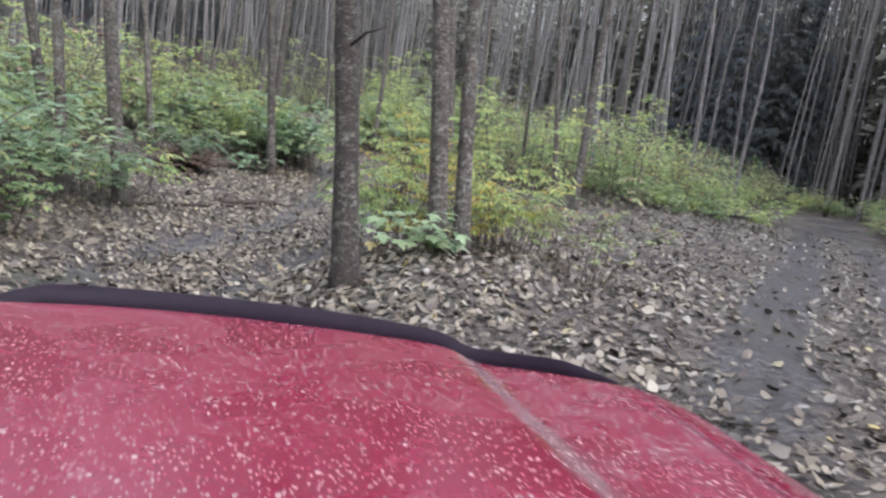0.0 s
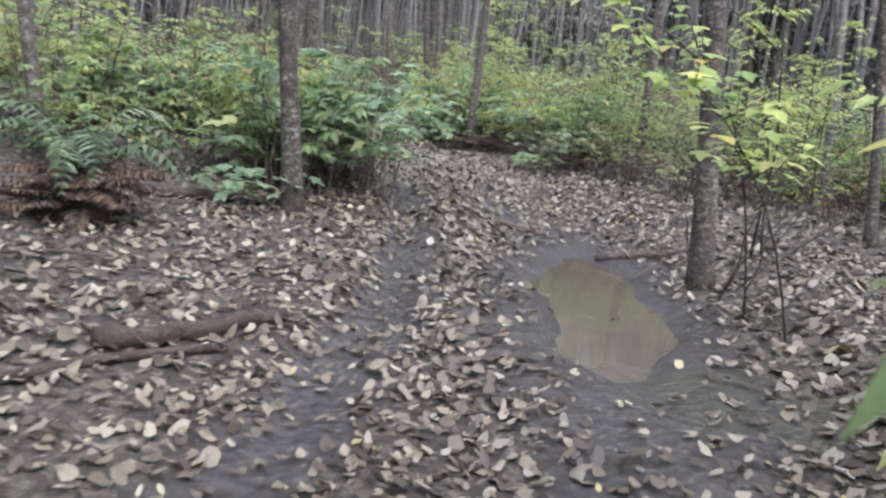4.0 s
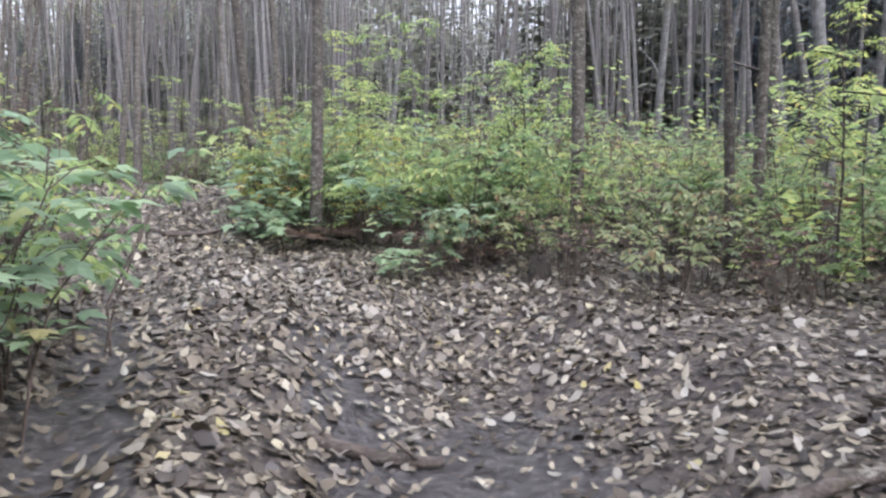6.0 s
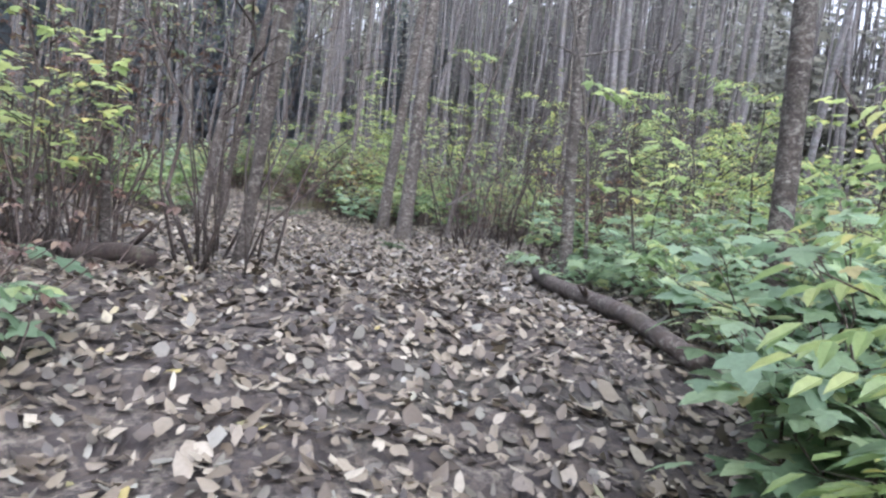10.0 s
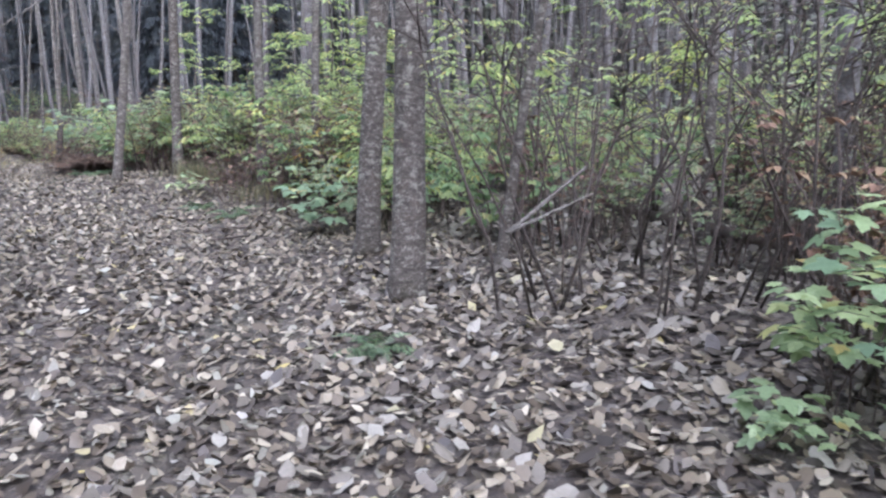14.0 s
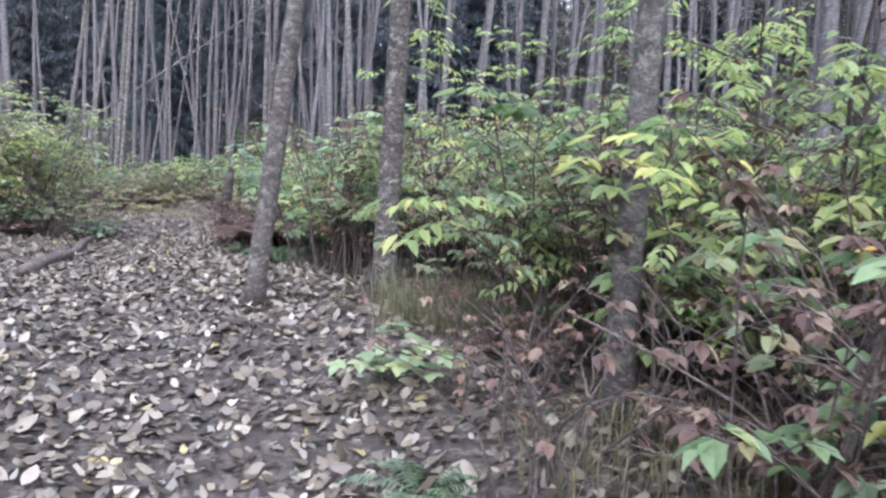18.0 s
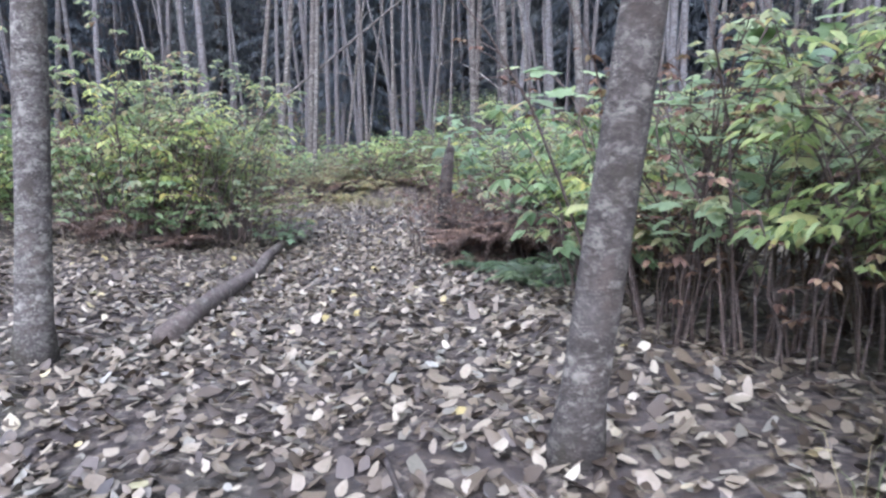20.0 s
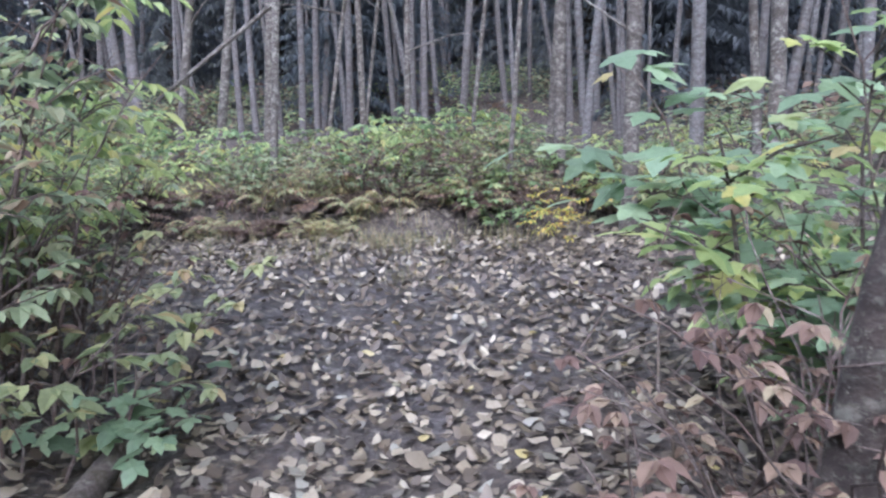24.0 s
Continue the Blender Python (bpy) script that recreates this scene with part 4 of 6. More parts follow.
# west of the southern track
thicket(-5.6, -16.5, 2.8, 4.0, 36, ["green", "blue", "blue", "lime", "lime", "dry"], 1.1, 2.2, 1, 2.6)
thicket(-2.2, -20.2, 0.9, 1.5, 13, ["blue", "green", "blue", "blue"], 1.0, 1.8, 110, 2.0)
thicket(-4.0, -17.6, 1.2, 2.0, 12, ["blue", "blue", "green"], 1.4, 2.2, 111, 2.4)
thicket(-4.6, -9.6, 3.2, 3.6, 36, ["green", "lime", "blue", "lime", "dry"], 1.0, 2.1, 2, 2.2)
thicket(-0.5, -9.9, 0.8, 1.2, 9, ["blue", "green", "lime"], 1.0, 1.7, 3)
thicket(-2.0, -6.0, 1.5, 2.8, 22, ["blue", "green", "dull", "low", "dry"], 0.6, 1.5, 4, 1.5)
thicket(-4.7, -1.0, 2.2, 2.6, 20, ["dull", "dry", "dull", "green"], 0.8, 1.7, 5)
thicket(-1.3, -4.4, 0.9, 2.4, 16, ["low", "blue", "green", "low"], 0.4, 0.9, 107, 1.25)
thicket(-1.6, -2.6, 0.9, 1.2, 10, ["low", "blue", "dull", "dry"], 0.4, 0.9, 105, 1.3)
# east of it
thicket(4.9, -4.0, 1.6, 2.0, 22, ["lime", "blue", "dull", "green", "lime"], 0.9, 1.9, 6, 2.3)
thicket(4.4, -0.4, 1.6, 1.8, 16, ["lime", "lime", "blue", "dull"], 1.0, 2.0, 7, 2.3)
thicket(7.6, -4.6, 3.0, 2.8, 30, ["green", "lime", "dull", "dry"], 1.1, 2.0, 8)
thicket(11.0, -8.5, 2.4, 2.4, 14, ["green", "lime"], 0.6, 1.2, 9)
thicket(13.0, -3.0, 3.5, 3.0, 24, ["lime", "green", "dull"], 0.8, 1.6, 10)
thicket(19.5, -9.5, 3.0, 4.5, 22, ["lime", "green", "dull"], 0.9, 1.7, 108, 2.6)
thicket(22.0, 1.0, 3.5, 4.0, 18, ["lime", "green", "dull"], 1.0, 1.8, 109, 2.6)
thicket(5.0, 4.0, 2.4, 3.0, 22, ["dull", "dry", "dull", "green"], 1.1, 2.0, 11, 2.2)
thicket(2.75, -2.2, 0.35, 1.7, 9, ["blue", "low", "green", "low"], 0.4, 0.9, 106, 1.5)
for x, y, k, h in ((3.7, -16.6, "blue", 0.8), (4.3, -16.2, "dull", 0.9), (3.9, -17.6, "gold", 0.9), (-3.7, -19.6, "green", 1.7), (-4.4, -18.6, "lime", 2.0), (-3.3, -18.4, "blue", 1.2),
                   (0.45, -10.6, "blue", 1.5), (0.15, -10.0, "green", 1.6), (0.05, -11.2, "green", 1.7), (0.65, -9.9, "low", 0.5), (0.2, -9.4, "lime", 1.7), (0.0, -12.4, "low", 0.5), (2.75, -2.9, "gold", 1.7), (2.95, -1.9, "lime", 2.0),
                   (3.3, -3.8, "gold", 1.2), (2.15, -0.75, "blue", 1.3), (3.6, -5.4, "blue", 1.3), (4.0, -5.0, "lime", 1.7), (4.4, -5.5, "green", 1.4), (3.4, -4.8, "lime", 1.5), (4.9, -5.9, "green", 1.3), (1.9, -1.6, "blue", 1.2), (2.1, -2.1, "blue", 1.3), (2.3, -0.2, "blue", 1.0), (2.6, -0.2, "blue", 1.4), (2.5, 0.35, "blue", 1.1), (2.55, -1.3, "blue", 1.4), (2.5, 0.7, "blue", 1.4), (2.75, 0.1, "green", 1.6), (3.4, -7.0, "low", 0.4), (3.8, -6.4, "blue", 0.8), (4.3, -6.6, "dull", 0.9), (4.9, -7.0, "dull", 0.9),
                   (3.0, -20.9, "low", 0.45), (2.7, -20.8, "low", 0.5), (3.5, -19.2, "dull", 0.8), (4.1, -19.0, "lime", 1.2), (4.6, -17.9, "lime", 1.1)):
    shrub(k, x, y, h)
for x, y, k, h in ((-1.5, -18.0, "blue", 1.35), (-1.15, -17.4, "blue", 1.15), (-2.0, -18.5, "blue", 1.7), (-1.75, -17.0, "green", 1.3), (-2.3, -17.8, "blue", 1.9), (-2.6, -18.9, "lime", 1.9), (-1.0, -16.5, "lime", 1.0),
                   (2.5, -18.7, "lime", 2.2), (3.1, -18.1, "lime", 2.4), (2.9, -18.9, "gold", 1.9), (4.1, -18.6, "lime", 2.1), (2.6, -19.6, "lime", 1.8), (3.6, -19.4, "gold", 1.5), (2.75, -19.1, "gold", 1.3), (4.0, -19.9, "lime", 1.2), (4.3, -21.2, "dull", 1.2),
                   (1.0, -10.9, "blue", 1.5), (0.85, -10.2, "lime", 1.9), (0.62, -11.35, "blue", 1.25), (1.0, -9.5, "green", 1.5), (0.45, -11.0, "blue", 1.7), (0.7, -8.9, "blue", 1.3), (-0.3, -11.0, "blue", 1.0), (-0.35, -10.4, "lime", 1.9),
                   (-1.3, -7.6, "lime", 2.2), (-1.0, -8.5, "lime", 2.1), (-1.8, -8.3, "green", 2.0),
                   (2.1, -3.9, "gold", 1.4), (2.0, -3.3, "lime", 1.9), (2.15, -2.6, "lime", 2.0), (2.3, -3.9, "green", 2.0), (2.2, -3.3, "gold", 1.9), (2.45, -4.4, "blue", 1.2), (2.7, -3.6, "green", 2.1), (2.1, -4.5, "low", 0.5), (2.35, -5.1, "blue", 0.8), (2.0, -4.2, "blue", 0.9), (2.9, -4.3, "green", 2.0),
                   (2.0, -1.8, "blue", 1.0), (2.7, -0.6, "blue", 1.5), (2.35, 0.2, "blue", 0.9), (2.15, 0.9, "blue", 0.8), (2.4, 1.4, "blue", 1.2), (1.95, 1.9, "green", 0.9),
                   (5.6, -8.2, "dull", 0.9), (6.2, -7.8, "dull", 1.1), (6.9, -8.4, "green", 1.2), (7.6, -8.9, "dull", 1.2), (8.4, -9.2, "green", 1.3), (5.0, -7.4, "dry", 0.9), (6.4, -8.6, "dry", 0.8), (7.3, -9.3, "dry", 0.9), (9.2, -10.2, "dull", 1.1), (3.9, -6.9, "dry", 0.7)):
    shrub(k, x, y, h)
_far = random.Random(5)
for _ in range(26):
    shrub(_far.choice(("lime", "green", "dull")), _far.uniform(22.0, 30.0), _far.uniform(2.0, 9.0), _far.uniform(0.8, 1.7), _far)
# slim saplings with leaves in flat layers
for x, y, k, h in ((4.9, -12.3, "sapling", 3.2), (3.92, -13.2, "bare", 2.0), (-2.55, -0.05, "sapling", 2.6), (-3.5, 0.9, "sapling", 3.0), (-1.5, 0.35, "twig", 3.4), (-1.75, 0.75, "twig", 3.0), (3.4, -2.9, "sapling", 3.3),
                   (4.1, -3.6, "sapling", 3.0), (3.6, -0.9, "sapling", 3.4), (4.6, -1.9, "sapling", 3.6), (5.3, -4.9, "sapling", 3.2), (5.8, -3.0, "sapling", 3.8), (3.2, 0.9, "sapling", 3.4), (-3.2, -8.2, "sapling", 3.2), (-3.9, -6.9, "sapling", 3.0),
                   (-2.4, -9.4, "sapling", 3.0), (-4.6, -12.6, "sapling", 3.4), (-3.4, -11.0, "sapling", 3.0), (-5.0, -15.6, "sapling", 3.4), (1.5, 9.8, "sapling", 3.6), (1.5, 3.1, "sapling", 2.9), (2.4, 3.3, "sapling", 3.2), (3.0, 2.2, "sapling", 3.0), (3.2, 1.5, "sapling", 3.3), (2.6, 8.0, "sapling", 3.3), (3.3, 9.3, "sapling", 3.7), (0.9, 11.3, "sapling", 3.6),
                   (-3.6, 12.4, "sapling", 3.5), (-4.9, 13.5, "sapling", 3.7), (-6.6, 14.2, "sapling", 3.3), (-8.2, 15.4, "sapling", 3.4), (7.6, -8.0, "sapling", 3.2), (8.4, -6.2, "sapling", 3.4), (9.2, -9.6, "sapling", 3.2), (10.6, -6.0, "sapling", 3.6)):
    shrub(k, x, y, h)
# the twiggy middle with its open leaf floor
thicket(1.1, 8.2, 2.2, 2.2, 8, ["twig"], 2.8, 4.0, 12, 2.2)
thicket(1.4, 8.4, 2.4, 2.0, 16, ["dry", "dry", "dull"], 1.0, 2.0, 112, 2.4)
thicket(3.5, 10.5, 2.8, 3.0, 16, ["twig", "lime", "dull", "dry"], 1.4, 2.2, 13)
thicket(-1.4, 12.6, 2.6, 1.8, 22, ["dull", "lime", "green", "dry"], 1.3, 2.1, 14)
thicket(-3.9, 2.3, 1.2, 1.9, 6, ["twig", "twig", "dry"], 2.0, 3.4, 15, 2.3)
thicket(-7.2, 4.0, 2.4, 3.4, 28, ["dull", "blue", "green", "dry"], 0.8, 1.7, 16)
for x, y, k, h in ((1.7, 4.3, "blue", 1.0), (2.3, 3.7, "green", 1.2), (1.6, 3.2, "blue", 0.9), (2.6, 4.9, "green", 1.4), (1.2, 5.2, "low", 0.4), (0.9, 3.9, "low", 0.4), (2.9, 4.3, "blue", 1.4), (2.2, 2.6, "blue", 1.0),
                   (-0.93, 7.45, "twig", 3.0), (-0.35, 7.0, "twig", 3.2), (0.5, 6.3, "twig", 3.4), (1.4, 6.8, "twig", 3.6), (-5.9, 7.4, "blue", 1.1), (-5.5, 6.4, "low", 0.5), (-5.2, 5.9, "dull", 0.7), (-6.2, 6.6, "green", 1.2),
                   (-2.5, 1.9, "twig", 3.0), (-2.7, 0.6, "twig", 2.8), (2.6, 6.2, "dull", 1.1), (0.1, 5.4, "low", 0.3), (0.45, 5.95, "blue", 1.1), (0.85, 5.5, "blue", 1.2), (-1.6, 9.6, "green", 1.0), (-0.6, 9.9, "dull", 1.2), (-2.6, 10.0, "lime", 1.3)):
    shrub(k, x, y, h)
for x, y, k, h in ((-1.3, 8.5, "bare", 3.0), (-0.9, 7.3, "bare", 2.6), (-0.5, 8.6, "bare", 3.2), (0.1, 7.6, "bare", 2.9), (0.5, 8.9, "bare", 3.3), (0.9, 7.1, "bare", 2.8), (-0.3, 9.9, "bare", 3.0), (1.5, 8.2, "bare", 3.1), (1.0, 9.9, "bare", 3.3), (-1.1, 10.6, "bare", 2.9), (2.2, 7.4, "bare", 3.0),
                   (-2.1, 1.45, "bare", 2.9), (-3.3, 0.4, "bare", 2.7), (-2.4, 2.4, "bare", 2.7), (-4.0, 1.9, "bare", 2.8), (-4.4, 0.3, "bare", 2.5),
                   (-4.7, 12.1, "dry", 1.2), (-4.3, 11.8, "dry", 1.1), (-5.0, 12.4, "dry", 1.2), (-4.1, 11.6, "dry", 1.0), (-4.5, 12.4, "dry", 1.4), (-4.75, 11.85, "dry", 0.9), (-4.0, 11.4, "gold", 1.6), (-3.3, 10.7, "blue", 0.7), (-2.9, 10.2, "blue", 0.7), (-5.0, 12.6, "green", 1.7), (-4.2, 12.2, "lime", 1.9), (-3.4, 11.6, "lime", 1.9),
                   (1.35, 4.6, "blue", 1.0), (1.1, 5.5, "green", 1.1), (1.9, 5.4, "blue", 1.3), (1.55, 6.1, "dull", 1.2), (2.4, 5.9, "green", 1.5), (1.0, 3.3, "low", 0.5), (1.75, 2.6, "blue", 0.8),
                   (-5.9, 13.0, "lime", 1.5), (-6.4, 14.2, "lime", 1.9), (-7.2, 14.3, "lime", 2.0), (-6.9, 14.8, "lime", 2.2), (-7.9, 14.6, "lime", 1.9), (-6.3, 13.9, "green", 1.7), (-6.1, 12.3, "dry", 0.8), (-5.6, 11.7, "dry", 0.9)):
    shrub(k, x, y, h)
for x, y, h in ((-1.35, 9.2, 4.0), (1.3, 7.1, 4.0), (2.6, 8.1, 3.6), (-0.2, 11.2, 4.2), (-3.0, 11.9, 3.3), (-4.0, 13.1, 3.2), (-5.2, 13.9, 3.4)):
    shrub("sapling", x, y, h)
# the belt on the right of the northern track
thicket(-3.8, 11.6, 1.1, 0.9, 11, ["dull", "green", "dry"], 1.2, 1.9, 17, 1.7)
thicket(-5.6, 13.6, 1.5, 1.1, 20, ["dull", "green", "dull", "dry", "lime"], 1.3, 2.2, 18, 2.0)
thicket(-8.0, 15.1, 1.7, 1.1, 20, ["dull", "green", "dull", "dry", "blue"], 1.3, 2.1, 19, 2.1)
thicket(-10.2, 16.9, 1.7, 1.2, 16, ["green", "blue", "dull", "lime"], 1.0, 1.7, 20, 2.3)
thicket(-11.7, 19.3, 1.4, 1.0, 14, ["blue", "green", "dull"], 0.9, 1.6, 21, 2.2)
thicket(-8.0, 17.8, 3.4, 1.6, 20, ["dull", "green", "lime", "dry"], 1.2, 2.0, 22)
# left of it
thicket(-7.4, 8.2, 1.2, 1.2, 11, ["blue", "dull", "green"], 0.8, 1.3, 23, 2.0)
thicket(-9.6, 8.6, 2.2, 1.8, 16, ["dull", "green", "dry"], 0.9, 1.6, 24, 2.2)
thicket(-13.4, 11.2, 1.6, 1.2, 10, ["dull", "green", "dry"], 0.8, 1.5, 29, 2.2)
thicket(-17.3, 14.6, 1.6, 1.2, 18, ["dull", "green", "dull", "lime", "dry"], 1.2, 2.1, 25, 1.9)
thicket(-18.6, 16.8, 1.5, 1.3, 18, ["dull", "green", "lime"], 0.9, 1.5, 26, 1.9)
thicket(-20.8, 18.6, 1.6, 1.4, 16, ["dull", "lime", "green"], 0.7, 1.2, 27, 1.7)
thicket(-17.9, 23.0, 2.8, 1.2, 24, ["dull", "green", "lime"], 0.6, 1.1, 28, 0.3)
thicket(-19.4, 21.4, 1.9, 1.0, 24, ["dull", "green", "lime", "dry"], 0.6, 1.1, 30, 0.2)
thicket(-16.0, 22.0, 1.8, 0.9, 12, ["dull", "green", "dry"], 0.5, 0.9, 31, 0.2)
for x, y, k, h in ((-15.80, 15.73, "dull", 2.7), (-16.20, 16.13, "lime", 2.6), (-16.20, 15.33, "lime", 2.7), (-15.50, 15.13, "lime", 2.5), (-15.50, 15.93, "dull", 2.2), (-16.00, 15.73, "lime", 2.9), (-15.70, 14.63, "dull", 2.7), (-16.40, 15.73, "dull", 2.9), (-15.10, 16.33, "low", 0.4), (-15.20, 14.93, "dry", 1.6), (-15.05, 15.53, "dull", 0.9), (-15.15, 14.83, "green", 0.8), (-15.25, 16.18, "dull", 0.9), (-15.40, 14.23, "dull", 1.0), (-15.90, 16.33, "dry", 1.4),
                   (-17.3, 16.3, "green", 1.5), (-17.0, 16.8, "dull", 1.2), (-17.8, 17.0, "lime", 1.4), (-3.5, 9.8, "blue", 0.8), (-3.1, 9.9, "dull", 1.0),
                   (-12.75, 17.6, "blue", 1.3), (-13.1, 17.75, "sapling", 2.4), (-12.65, 17.9, "blue", 1.9), (-12.1, 17.9, "blue", 1.8), (-13.25, 18.3, "blue", 1.7), (-12.4, 17.8, "blue", 1.6), (-11.9, 17.7, "green", 1.3), (-11.3, 17.5, "dull", 1.6), (-12.9, 18.1, "lime", 1.3), (-12.5, 18.0, "dull", 1.2), (-10.7, 17.2, "lime", 1.8), (-11.6, 18.2, "lime", 1.7),
                   (-19.2, 19.9, "dull", 0.8), (-18.2, 20.9, "dull", 0.7), (-20.3, 19.9, "green", 0.9), (-16.4, 20.9, "gold", 0.6), (-6.6, 12.3, "low", 0.35)):
    shrub(k, x, y, h)


def overhanging_sapling(base, tip, seed, leaf=0.16, label="slim sapling whose broad yellow-green leaves hang over the track"):
    """A thin stem that arches from its base to tip and carries flat sprays of broad leaves."""
    rng = random.Random(seed)
    z = gz(*base)
    a, b = Vector((base[0], base[1], z - 0.05)), Vector(tip)
    bend = Vector((a.x * 0.75 + b.x * 0.25, a.y * 0.75 + b.y * 0.25, z + (b.z - z) * 0.78))
    pts = [a * (1 - q) ** 2 + bend * (2 * q * (1 - q)) + b * q * q for q in (i / 8 for i in range(9))]
    ob = new("sapling")
    ob.location = a
    g = Geo()
    g.tube([p - a for p in pts], [0.010 - 0.0009 * i for i in range(9)], 7, True, 0.05, rng)
    part("stem", g.mesh("stem"), BARK_DARK, ob)
    lv = Geo()
    along = (b - a).normalized()
    for k in range(9):
        p = pts[3 + k % 6].lerp(pts[min(8, 4 + k % 6)], rng.random())
        d = (Vector((rng.uniform(-1, 1), rng.uniform(-1, 1), rng.uniform(-0.1, 0.15))) + along * 0.5).normalized() * rng.uniform(0.25, 0.55)
        w = Geo()
        w.tube([p - a, p + d * 0.5 + Vector((0, 0, 0.03)) - a, p + d - a], [0.006, 0.004, 0.002], 5)
        part("branch", w.mesh("branch"), BARK_DARK, ob)
        for j in range(5):
            q = p + d * (0.25 + 0.19 * j) - a
            th = rng.uniform(0, 6.283)
            lv.palm(q, Vector((math.cos(th), math.sin(th), rng.uniform(-0.45, 0.0))), Vector((0, 0, 1)), leaf * rng.uniform(0.7, 1.15), rng.uniform(0.2, 0.5))
    part("foliage", lv.mesh("foliage", False), LEAF_LIME, ob)
    return tagged(ob, label, "sapling", "forest undergrowth")


overhanging_sapling((3.95, -14.6), (2.65, -14.8, 0.72), 1)
overhanging_sapling((4.0, -13.9), (3.25, -14.1, 0.80), 2, 0.14)


def mass_of_leaves(name, spots, per, size, mat, rng, label, even=False):
    """Distant shrubs as one mesh of folded leaves; spots: x, y, height, spread."""
    k = len(spots)
    z0 = land(spots[:, 0], spots[:, 1], False)
    n = k * per
    i = np.repeat(np.arange(k), per)
    a, rr = rng.uniform(0, 2 * np.pi, n), np.sqrt(rng.random(n)) * spots[i, 3]
    lv = rng.uniform(0.05, 1.0, n) if even else np.clip(rng.beta(2.2, 1.5, n), 0.06, 1.0)
    rr = rr * (0.45 + 0.75 * np.sin(np.pi * np.clip(lv, 0, 0.96) ** 0.8))
    c = np.stack([spots[i, 0] + rr * np.cos(a), spots[i, 1] + rr * np.sin(a), z0[i] + lv * spots[i, 2]], 1)
    th = a + rng.normal(0, 0.9, n)
    d = np.stack([np.cos(th), np.sin(th), rng.uniform(-0.55, 0.25, n)], 1)
    d /= np.linalg.norm(d, axis=1)[:, None]
    s = np.stack([-np.sin(th), np.cos(th), rng.normal(0, 0.25, n)], 1)
    L = (size * rng.uniform(0.6, 1.3, n))[:, None]
    W = L * 0.36
    up = np.array([0, 0, 1.0])
    V = np.stack([c, c + d * L * 0.45 + s * W + up * W * 0.2, c + d * L, c + d * L * 0.45 - s * W + up * W * 0.2], 1)
    me = bpy.data.meshes.new(name)
    F = np.array([(0, 2, 1), (0, 3, 2)])
    faces = (np.arange(n)[:, None, None] * 4 + F[None]).reshape(-1, 3)
    me.vertices.add(n * 4)
    me.vertices.foreach_set("co", V.reshape(-1))
    me.loops.add(faces.size)
    me.loops.foreach_set("vertex_index", faces.ravel())
    me.polygons.add(len(faces))
    me.polygons.foreach_set("loop_start", np.arange(len(faces)) * 3)
    me.update()
    me.validate()
    me.materials.append(mat)
    return tagged(new(name, me), label, "undergrowth", kind="stuff")


